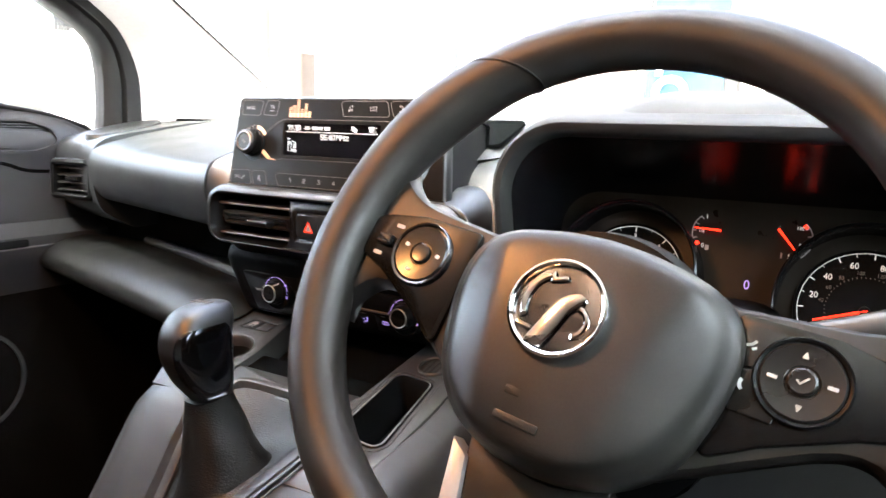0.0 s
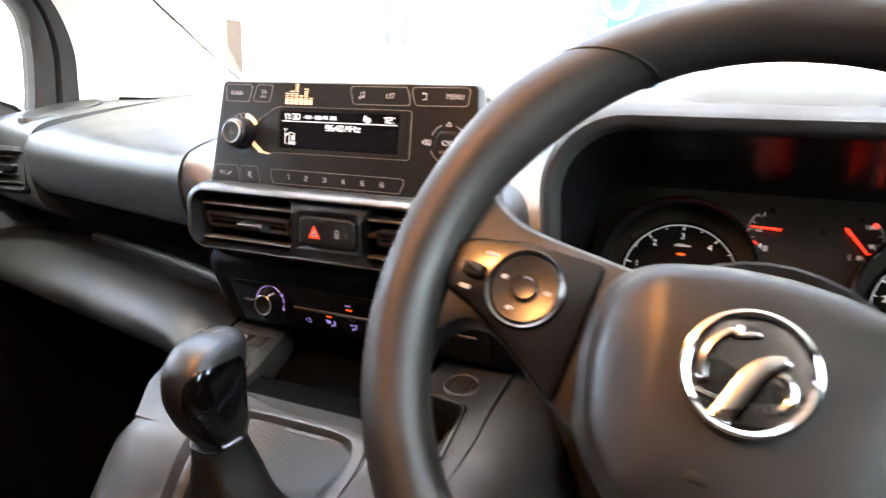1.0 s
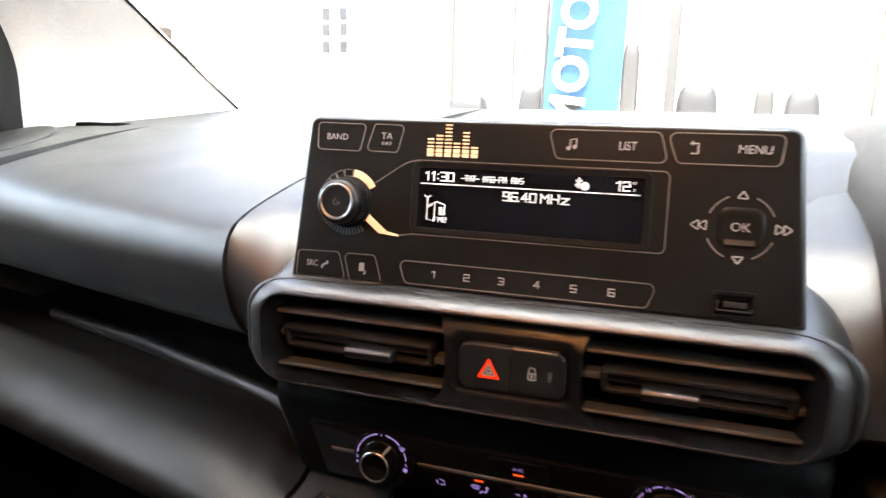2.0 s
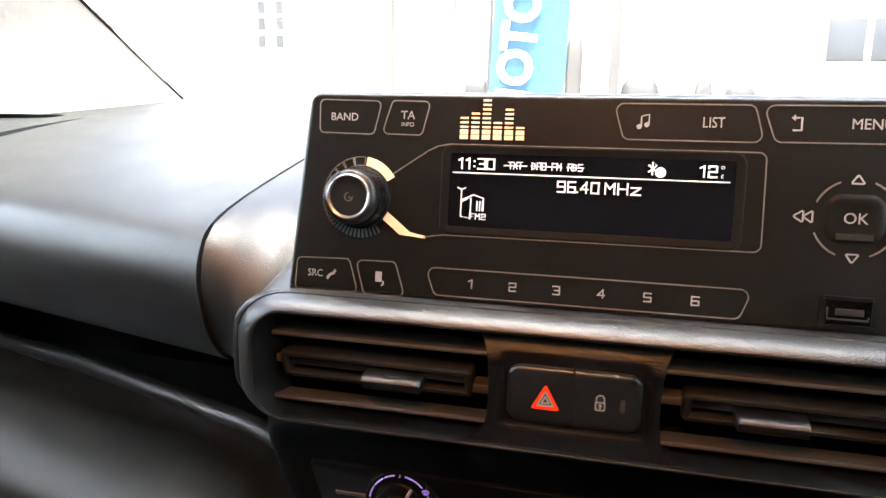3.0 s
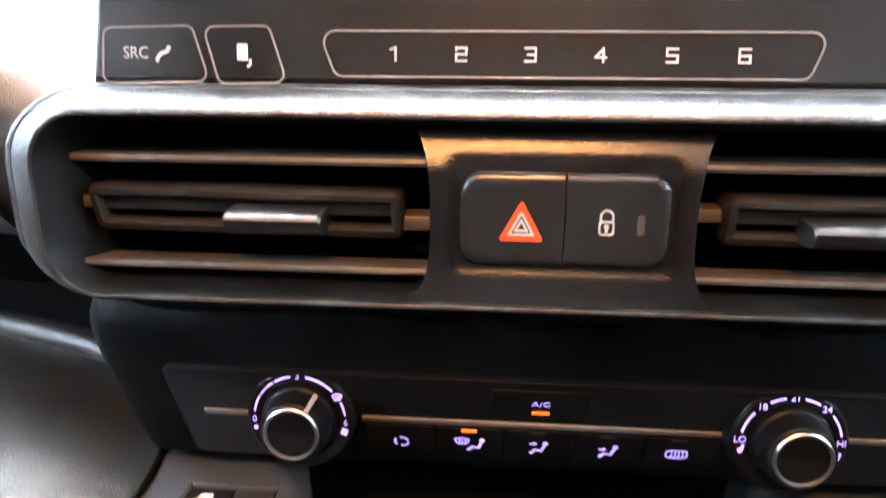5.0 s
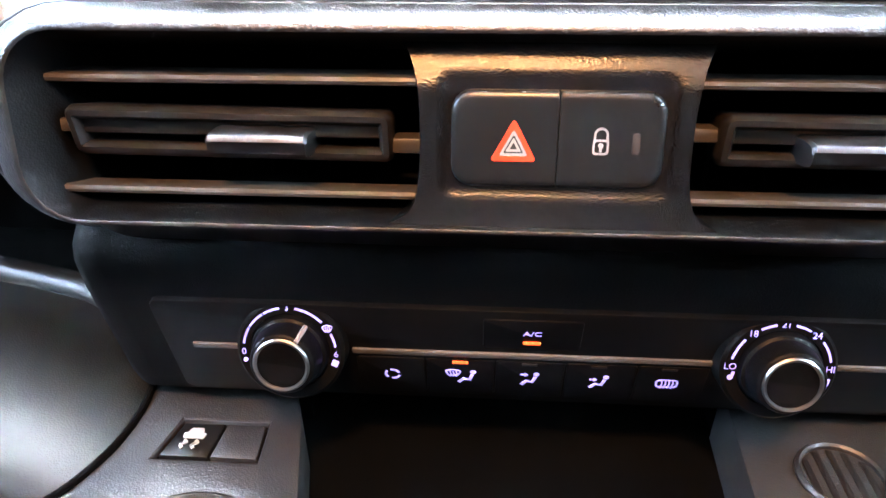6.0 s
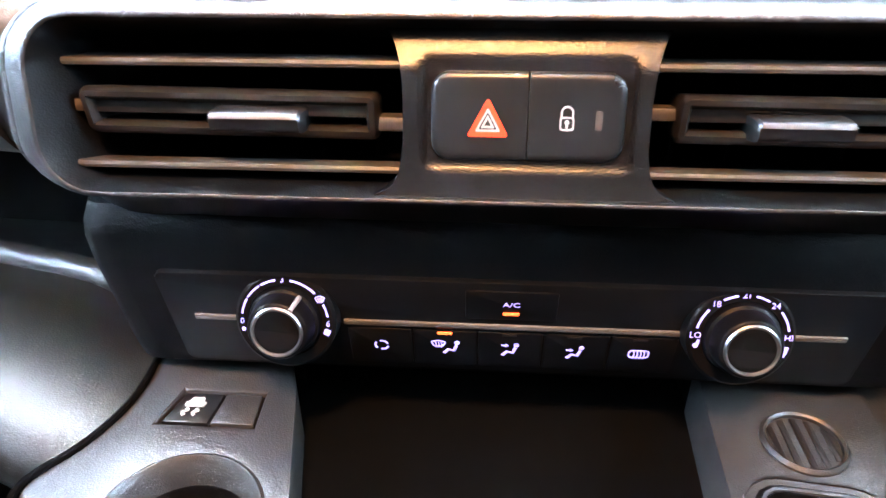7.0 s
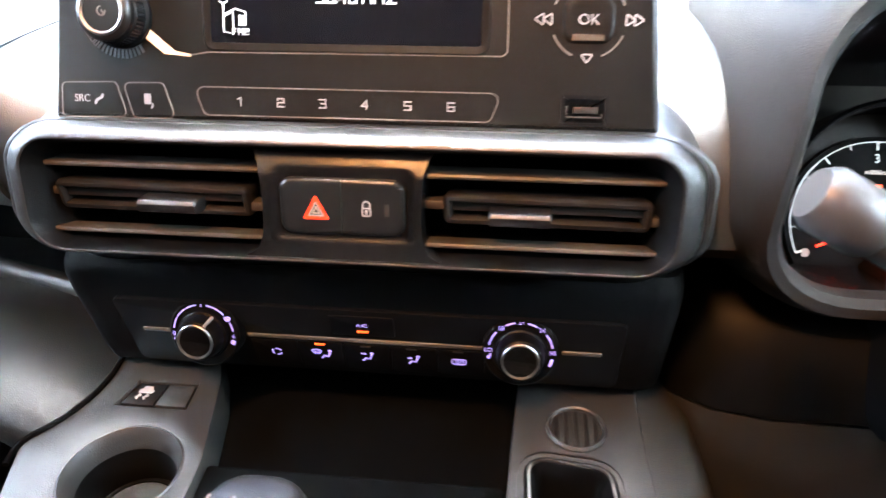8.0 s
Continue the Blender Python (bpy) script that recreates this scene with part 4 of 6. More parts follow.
# seam between the deck and the dash pad
on_console("deck_seam", sweep([(p.x, p.y, 0.0004) for p in smooth_row([(-0.1475, 0.085, 0), (-0.1445, 0.058, 0), (-0.1465, 0.039, 0), (-0.154, 0.020, 0), (-0.1655, 0.003, 0), (-0.1640, -0.012, 0)], 5)], 0.0016, 8), M_VOID)
# cup holder lining
on_console("cup_rim", rings([flat(disc(CUPU, CUPV, 0.0305, 48), 0.0002), flat(disc(CUPU, CUPV, 0.0293, 48), 0.0009), flat(disc(CUPU, CUPV, 0.0280, 48), -0.0006), flat(disc(CUPU, CUPV, 0.0262, 48), -0.0045), flat(disc(CUPU, CUPV, 0.0250, 48), -0.0095), flat(disc(CUPU, CUPV, 0.0247, 48), -0.0110)], False, False), M_CONSOLE, "wide rounded cup holder rim")
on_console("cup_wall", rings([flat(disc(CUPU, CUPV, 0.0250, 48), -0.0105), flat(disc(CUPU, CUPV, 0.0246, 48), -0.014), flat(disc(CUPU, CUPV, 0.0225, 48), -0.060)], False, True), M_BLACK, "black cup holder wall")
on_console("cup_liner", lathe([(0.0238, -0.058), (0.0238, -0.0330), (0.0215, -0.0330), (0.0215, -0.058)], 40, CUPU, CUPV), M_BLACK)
on_console("cup_floor", slab(disc(CUPU + 0.001, CUPV - 0.001, 0.0205, 36), -0.058, -0.0300, 0.002), M_CONSOLE)
# switch with a blank beside it
on_console("switch_well", slab(grown(sw_hole, 0.0005), -0.03, -0.003), M_VOID)
on_console("heated_seat_switch", slab([Vector(p) for p in ((-0.1285, 0.0365), (-0.1095, 0.0365), (-0.1080, 0.0535), (-0.1245, 0.0535))], -0.012, -0.0006, 0.0008), M_BUTTON)
on_console("blank_cover", slab([Vector(p) for p in ((-0.1085, 0.0365), (-0.0905, 0.0365), (-0.0915, 0.0535), (-0.1070, 0.0535))], -0.012, -0.0004, 0.0008), M_CONSOLE)
car = rpoly([(-0.1222, 0.0452), (-0.1142, 0.0452), (-0.1134, 0.0478), (-0.1148, 0.0482), (-0.1154, 0.0506), (-0.1202, 0.0506), (-0.1210, 0.0482), (-0.1226, 0.0478)], 0.0005, 2)
on_console("switch_symbol", slab(car, -0.0006, -0.0002), M_PODPRINT, "pale skidding car symbol")
for u in (-0.1212, -0.1168):
    on_console("switch_symbol", stroke(smooth_row([(u, 0.0444), (u + 0.0012, 0.0432), (u - 0.0008, 0.0420), (u + 0.0004, 0.0404)], 3), 0.0013, -0.0006, -0.0002, False), M_PODPRINT)
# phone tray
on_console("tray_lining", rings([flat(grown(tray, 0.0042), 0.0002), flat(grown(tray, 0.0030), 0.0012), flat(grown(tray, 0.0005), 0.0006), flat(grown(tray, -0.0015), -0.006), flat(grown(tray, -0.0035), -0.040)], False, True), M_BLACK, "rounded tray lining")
on_console("tray_lip", stroke(grown(tray, 0.0016), 0.0012, -0.0005, 0.0016), M_DIALRING, "thin satin lip round the pocket")
on_console("tray_ridge", stroke(grown(tray, 0.0075), 0.0010, -0.0005, 0.0007), M_TRIM, "thin raised ridge round the tray")
on_console("tray_wall", slab([Vector(p) for p in ((0.128, -0.072), (0.1425, -0.078), (0.1345, 0.004), (0.125, 0.004))], -0.040, -0.0190, 0.004), M_BUTTON, "sloping inner tray wall")
part("seam_line", sweep([(x, y, -0.1330 + 0.2205 * y) for x, y in [(p.x, p.y) for p in smooth_row([(0.094, -0.112), (0.112, -0.118), (0.132, -0.128), (0.148, -0.146)], 5)]], 0.0011, 8), M_VOID, console)
# power socket cover with slots
SU, SV = 0.1245, 0.0400
on_console("socket_ring", lathe([(0.0160, -0.006), (0.0160, 0.0010), (0.0148, 0.0024), (0.0138, 0.0016), (0.0136, -0.006)], 44, SU, SV), M_CONSOLE, "round socket ring")
on_console("socket_well", slab(disc(SU, SV, 0.0138, 36), -0.02, -0.004), M_VOID)
for k in range(5):
    u = SU + (k - 2) * 0.0052
    h = math.sqrt(max(0.0, 0.0134 ** 2 - (u - SU) ** 2))
    on_console("socket_bar", box(u - 0.0014, u + 0.0014, SV - h, SV + h, -0.006, 0.0004, 0.0006), M_SLATDARK)


def slope_body():
    """The front of the console falling away towards the seats, and its flanks."""
    prof = [(-0.045, -0.1440), (-0.088, -0.1535), (-0.108, -0.172), (-0.150, -0.232), (-0.205, -0.300), (-0.32, -0.36), (-0.60, -0.40)]
    row = smooth_row(prof, 3)
    level = smooth_row([(-0.045, -0.1452), (-0.088, -0.1545), (-0.120, -0.1615), (-0.150, -0.1678), (-0.190, -0.1745), (-0.260, -0.181), (-0.40, -0.19), (-0.60, -0.22)], 3)
    loops = []
    for x, drop in ((-0.180, 0.30), (-0.158, 0.14), (-0.146, 0.055), (-0.135, 0.016), (-0.121, 0.003), (-0.100, 0.0005), (-0.080, 0.0), (-0.060, 0.002), (-0.044, 0.030), (0.088, 0.030), (0.098, 0.002), (0.120, 0.0), (0.150, 0.0), (0.162, 0.0006), (0.178, 0.003), (0.192, 0.014), (0.205, 0.044), (0.216, 0.12), (0.235, 0.32)):
        loops.append([Vector((x, p[0] + (0.02 if drop > 0.1 else 0.0), p[1] - drop - (0.05 if 0.095 < x < 0.155 and p[0] > -0.095 else 0.0))) for p in (level if x > 0.08 else row)] + [Vector((x, -0.60, -0.66)), Vector((x, -0.045, -0.66))])
    return rings(loops)


part("console_slope", slope_body(), M_CONSOLE, console)
part("flank", rings([[Vector(p) for p in ((x, 0.10, z), (x, 0.02, z - 0.004), (x + 0.01, -0.05, z - 0.05), (x + 0.012, -0.05, -0.5), (x, 0.10, -0.5))] for x, z in ((-0.185, -0.22), (-0.176, -0.170), (-0.166, -0.150), (-0.15, -0.142))]), M_CONSOLE, console)
part("flank", rings([[Vector(p) for p in ((x, 0.10, z + 0.016), (x, 0.0, z), (x, -0.06, z - 0.014), (x, -0.06, -0.5), (x, 0.10, -0.5))] for x, z in ((0.16, -0.136), (0.178, -0.139), (0.192, -0.150), (0.205, -0.18), (0.215, -0.25))]), M_CONSOLE, console)
gframe = smooth_row([(-0.030, -0.240, -0.338), (-0.038, -0.150, -0.225), (-0.041, -0.105, -0.166), (-0.040, -0.070, -0.1475), (-0.032, -0.052, -0.1435), (0.020, -0.050, -0.1430), (0.068, -0.052, -0.1435), (0.086, -0.068, -0.1475), (0.091, -0.105, -0.1565), (0.091, -0.150, -0.1650), (0.090, -0.200, -0.1720), (0.088, -0.30, -0.180)], 5)


def frame_band():
    """A flat rounded moulding along the gaiter's opening."""
    loops = []
    for i, p in enumerate(gframe):
        t = (gframe[min(i + 1, len(gframe) - 1)] - gframe[max(i - 1, 0)]).normalized()
        side = t.cross(Vector((0, 0, 1))).normalized()
        up = side.cross(t)
        loops.append([p + side * a + up * b for a, b in ((-0.0050, -0.006), (-0.0050, 0.0004), (-0.0042, 0.0014), (0.0028, 0.0022), (0.0048, 0.0012), (0.0060, -0.0020), (0.0062, -0.010))])
    return rings(loops)


part("gaiter_frame", frame_band(), M_CONSOLE, console, "grey moulded frame round the gear gaiter")
for dx, r in ((0.0090, 0.0022), (0.0150, 0.0009)):
    part("rail_strip", sweep([p + Vector((dx, 0, 0.0004)) for p in gframe if p.x > 0.08 and p.y < -0.118], r, 8), M_TRIM, console, "thin satin strip along the rail")

# ---- gear lever ----
lever = thing("gear_lever", "black gear lever with glossy knob and leatherette gaiter", "gear lever")


def gaiter():
    """A flat skirt inside the frame, sinking to the foot of a slim creased sleeve under the knob."""
    base = smooth_row([(-0.038, -0.110, -0.178), (-0.036, -0.066, -0.150), (0.022, -0.056, -0.148), (0.082, -0.066, -0.151), (0.087, -0.110, -0.162), (0.087, -0.180, -0.178), (0.040, -0.230, -0.270), (-0.038, -0.180, -0.270), (-0.038, -0.110, -0.178)], 8)[:-1]
    n = len(base)
    foot, top, turns = [], [], []
    for i, p in enumerate(base):
        a = math.atan2(p.y + 0.128, p.x - 0.022)
        ahead = 0.5 + 0.5 * math.cos(a - radians(40))
        c, s = math.cos(a), math.sin(a)
        k = (abs(c) ** 2.6 + abs(s) ** 2.6) ** (-1 / 2.6)
        r = 0.0225 + 0.0215 * ahead
        foot.append(Vector((0.021 + r * k * c, -0.146 + r * k * s, -0.196 + 0.026 * ahead)))
        top.append(Vector((0.0195 + 0.0160 * k * c, -0.1410 + 0.0172 * k * s, -0.1160 + 0.0055 * s)))
        turns.append(a)
    loops = [base]
    for f, sink in ((0.25, 0.0015), (0.5, 0.0050), (0.75, 0.0075), (0.92, 0.0050)):
        loops.append([p.lerp(q, f) + Vector((0, 0, -sink + 0.0022 * math.sin(3 * a + 0.6) * math.sin(math.pi * f))) for p, q, a in zip(base, foot, turns)])
    for j in range(13):
        f = j / 12
        crease = 0.0011 * math.sin(math.pi * min(1.0, f * 1.1))
        loops.append([q.lerp(t, f) + Vector((math.cos(a), math.sin(a), 0)) * (crease * math.sin(4 * a + 7 * f) - 0.0020 * math.sin(math.pi * f)) for q, t, a in zip(foot, top, turns)])
    for g, dz in ((0.985, 0.0012), (1.03, 0.0024), (0.9, 0.0040)):
        loops.append([Vector((0.0195 + (t.x - 0.0195) * g, -0.1410 + (t.y + 0.1410) * g, t.z + dz)) for t in top])
    return rings(loops, False, True)


part("gaiter", gaiter(), M_LEATHER, lever, "creased black leatherette gaiter")


KNOB_ROWS = [(-0.119, 0.0160, 0.0150, 0.009), (-0.117, 0.0182, 0.0172, 0.009), (-0.110, 0.0212, 0.0215, 0.007), (-0.098, 0.0240, 0.0270, 0.003), (-0.080, 0.0258, 0.0312, -0.001), (-0.064, 0.0262, 0.0318, 0.000),
             (-0.053, 0.0246, 0.0298, 0.004), (-0.046, 0.0210, 0.0255, 0.008), (-0.0425, 0.0150, 0.0185, 0.012), (-0.0415, 0.0060, 0.0080, 0.014)]


def catmull(rows, n):
    """Smooth rows of numbers."""
    rows = [np.array(r, float) for r in rows]
    out = []
    for i in range(len(rows) - 1):
        p0, p1, p2, p3 = rows[max(i - 1, 0)], rows[i], rows[i + 1], rows[min(i + 2, len(rows) - 1)]
        for k in range(n):
            t = k / n
            out.append(0.5 * (2 * p1 + (p2 - p0) * t + (2 * p0 - 5 * p1 + 4 * p2 - p3) * t * t + (3 * p1 - p0 - 3 * p2 + p3) * t ** 3))
    return [tuple(float(c) for c in r) for r in out + [rows[-1]]]


def knob_point(z, a, b, fwd, t, out=1.0):
    c, s = math.cos(t), math.sin(t)
    k = (abs(c) ** 3.2 + abs(s) ** 3.2) ** (-1 / 3.2)
    return Vector((0.0205 + a * 0.73 * k * c * out + (z + 0.085) * -0.06, -0.150 + b * 0.88 * k * s * out + fwd, z))


def knob_body():
    return rings([[knob_point(z, a, b, fwd, 2 * math.pi * i / 56) for i in range(56)] for z, a, b, fwd in catmull(KNOB_ROWS, 4)])


part("knob", knob_body(), M_KNOB, lever, "black moulded gear knob")


INSET_EDGE = []


def knob_inset():
    """The glossy cheek let into the driver's side of the knob."""
    body = catmull(KNOB_ROWS, 12)
    bm = bmesh.new()
    grid = []
    n, m = 22, 24
    for j in range(n + 1):
        f = j / n
        z = -0.1150 + 0.0610 * f
        a, b, fwd = (float(np.interp(z, [r[0] for r in body], [r[q] for r in body])) for q in (1, 2, 3))
        half = 58 * (1 - abs(2 * f - 1.06) ** 4.0 * 0.55)
        line = []
        for i in range(m + 1):
            g = 2 * i / m - 1
            edge = max(abs(g), abs(2 * f - 1)) > 0.97
            dish = 0.99 if edge else 1.022 - 0.012 * (1 - g * g) * (1 - (2 * f - 1) ** 2)
            line.append(knob_point(z, a, b, fwd, radians(-14 + half * g), dish))
        grid.append(line)
        if j == 1:
            INSET_EDGE.extend(p + Vector((0.0006, 0, -0.0008)) for p in line[2:-2])
    return rings(grid, False, False, close=False, bm=bm)


part("knob_inset", knob_inset(), M_KNOBGLOSS, lever, "glossy black side inset")
part("knob_trim", sweep(smooth_row(INSET_EDGE, 3), 0.0009, 8), M_SATIN, lever, "thin silver edge under the inset")
collar = part("knob_collar", lathe([(0.0140, -0.122), (0.0148, -0.120), (0.0150, -0.117), (0.0145, -0.115)], 36, 0.0192, -0.1412), M_GLOSS, lever, "glossy black collar")
pat = part("shift_pattern", stroke([(-0.007, 0.006), (-0.007, -0.006)], 0.0009, 0.0, 0.0006, False), M_GREYLINE, lever, "faded shift pattern")
pat.matrix_basis = Matrix.Translation((0.014, -0.139, -0.0413))
for u in (0.0, 0.007):
    q = part("shift_pattern", stroke([(u, 0.006), (u, -0.006)], 0.0009, 0.0, 0.0006, False), M_GREYLINE, lever)
    q.matrix_basis = pat.matrix_basis
q = part("shift_pattern", stroke([(-0.007, 0.0), (0.007, 0.0)], 0.0009, 0.0, 0.0006, False), M_GREYLINE, lever)
q.matrix_basis = pat.matrix_basis

# ---- steering wheel ----
M_INSERT = material("painted_silver_insert", (0.62, 0.63, 0.65), 0.42, 0.55, vary=0.05)
M_POD = material("glossy_pod_black", (0.0042, 0.0042, 0.0044), 0.20, vary=0.05, spec=0.55)
M_PODRING = material("dark_satin_metal", (0.16, 0.155, 0.15), 0.22, 1.0)
M_PODKEY = material("satin_black_key", (0.010, 0.010, 0.010), 0.26, vary=0.05)
WH = facing(0.347, -0.195, 0.019, 30, 0, -9.6)
wheel = thing("steering_wheel", "dark grey steering wheel with round chrome badge and control pods", "steering wheel", WH)


def rim():
    loops = []
    n = 96
    for i in range(n):
        t = 2 * math.pi * i / n
        d = 1.0 - 0.035 * max(0.0, -math.sin(t)) ** 3
        thick = 0.0163 + 0.0022 * (math.exp(-((math.degrees(t) - 148) / 14) ** 2) + math.exp(-((math.degrees(t) - 32) / 14) ** 2))
        loop = []
        for j in range(18):
            a = 2 * math.pi * j / 18
            r = (0.1562 + thick * math.cos(a)) * d
            loop.append(Vector((r * math.cos(t), r * math.sin(t), thick * 1.02 * math.sin(a) - 0.002)))
        loops.append(loop)
    loops.append(loops[0])
    bm = rings(loops, False, False)
    bmesh.ops.remove_doubles(bm, verts=bm.verts[:], dist=1e-6)
    return bm


rim_set = Matrix.Translation((-0.0036, 0.0, -0.0055))
part("rim", rim(), M_RIM, wheel).matrix_basis = rim_set
for a in (131, 49):
    seam = [Vector(((0.1562 + 0.0170 * math.cos(2 * math.pi * j / 24)) * math.cos(radians(a + 8 * math.cos(2 * math.pi * j / 24))), (0.1562 + 0.0170 * math.cos(2 * math.pi * j / 24)) * math.sin(radians(a + 8 * math.cos(2 * math.pi * j / 24))), 0.0173 * math.sin(2 * math.pi * j / 24) - 0.002)) for j in range(25)]
    part("rim_seam", sweep(seam, 0.0006, 6), M_RUBBER, wheel).matrix_basis = rim_set
bag = smooth_row([(0, 0.0335), (-0.024, 0.0315), (-0.052, 0.0245), (-0.066, 0.013), (-0.071, -0.006), (-0.067, -0.034), (-0.058, -0.056), (-0.040, -0.073), (-0.018, -0.081), (0, -0.083)], 5)
bag = [Vector((p.x, p.y)) for p in bag]
bag = bag + [Vector((-p.x, p.y)) for p in bag[-2:0:-1]]
mid_v = -0.022


def shrunk(k, w):
    return [Vector((p.x * k, mid_v + (p.y - mid_v) * k, w)) for p in bag]


def bag_loop(k, w):
    """One ring of the cover; past two slanting creases its sides fall away as flat facets."""
    out = []
    for p in shrunk(k, w):
        past = max(0.0, abs(p.x) - 0.0300 - 0.19 * (p.y + 0.050))
        soft = past * past / (past + 0.0022) if past else 0.0
        out.append(Vector((p.x, p.y, w - 0.30 * soft * min(1.0, (1.02 - k) / 0.10))))
    return out


crown = [(0.97, -0.020), (1.0, -0.010), (1.0, -0.0005), (0.990, 0.0030), (0.975, 0.0058), (0.945, 0.0092), (0.915, 0.0126), (0.89, 0.0150), (0.865, 0.0166), (0.84, 0.0175), (0.81, 0.0182), (0.77, 0.0187), (0.73, 0.0191), (0.69, 0.0194), (0.65, 0.0197), (0.61, 0.0200), (0.57, 0.0203), (0.53, 0.0206), (0.49, 0.0208), (0.4, 0.0212), (0.3, 0.0214), (0.1, 0.0217)]
part("airbag_cover", rings([bag_loop(k, w) for k, w in crown]), M_BAG, wheel, "grained grey airbag cover", 70)
EU, EV = -0.0045, -0.0112
badge = part("badge", slab(disc(EU, EV, 0.0218, 48), 0.018, 0.0232), material("badge_black_floor", (0.004, 0.0038, 0.0037), 0.16, vary=0.05, spec=0.4), wheel, "round chrome badge")
part("badge_ring", lathe([(0.0232, 0.020), (0.0236, 0.0240), (0.0229, 0.0260), (0.0217, 0.0264), (0.0204, 0.0255), (0.0198, 0.0232)], 64, EU, EV), M_CHROME, badge, "chrome ring")


def arc_band(cu, cv, r0, r1, a0, a1, n=14):
    return arc(cu, cv, r1, a0, a1, n) + arc(cu, cv, r0, a1, a0, n)


swoosh = smooth_row([(EU + a, EV + b) for a, b in ((-0.0085, -0.0165), (-0.0040, -0.0180), (0.0005, -0.0165), (0.0040, -0.0080), (0.0062, -0.0010), (0.0110, 0.0060), (0.0075, 0.0088), (0.0020, 0.0062), (-0.0020, 0.0010), (-0.0048, -0.0065))], 4)
for o, w in ((swoosh, 0.0262), (arc_band(EU, EV, 0.0125, 0.0160, 112, 212), 0.0254), (arc_band(EU + 0.0075, EV - 0.0035, 0.0048, 0.0078, -75, 85), 0.0250),
             (rpoly([(EU - 0.0150, EV - 0.0115), (EU - 0.0055, EV - 0.0125), (EU - 0.0060, EV - 0.0098), (EU - 0.0150, EV - 0.0090)], 0.0008, 3), 0.0252),
             (rpoly([(EU - 0.0070, EV + 0.0090), (EU + 0.0010, EV + 0.0118), (EU, EV + 0.0145), (EU - 0.0078, EV + 0.0118)], 0.0008, 3), 0.0254)):
    o = [Vector((EU + (p[0] - EU) * 1.10, EV + (p[1] - EV) * 1.10)) for p in o]
    if sum(o[i - 1].x * o[i].y - o[i].x * o[i - 1].y for i in range(len(o))) < 0:
        o = o[::-1]
    part("badge_relief", slab(o, 0.0215, w, 0.0019), M_BADGE, badge, "raised chrome relief")
for k, (u, v, wd, hh) in enumerate(((-0.010, -0.052, 0.008, 0.004), (-0.004, -0.064, 0.022, 0.004))):
    part("embossed_mark", slab(rrect(u, v, wd, hh, 0.001), 0.010, 0.0209 - 0.0008 * k, 0.0004), M_BAG, wheel, "embossed marking")


def spoke(side):
    o = smooth_row([(0.147, 0.060), (0.138, 0.044), (0.126, 0.0345), (0.108, 0.0290), (0.062, 0.0240), (0.040, 0.020), (0.040, -0.060), (0.060, -0.056), (0.086, -0.040), (0.114, -0.0245), (0.132, -0.0270), (0.147, -0.050)], 3)
    o = [Vector((p.x * side, p.y)) for p in o]
    if side < 0:
        o = o[::-1]
    return rings([flat(grown(o, -0.004), -0.030), flat(o, -0.025), flat(o, -0.0145), flat(grown(o, -0.0025), -0.0105), flat(grown(o, -0.006), -0.0094)])


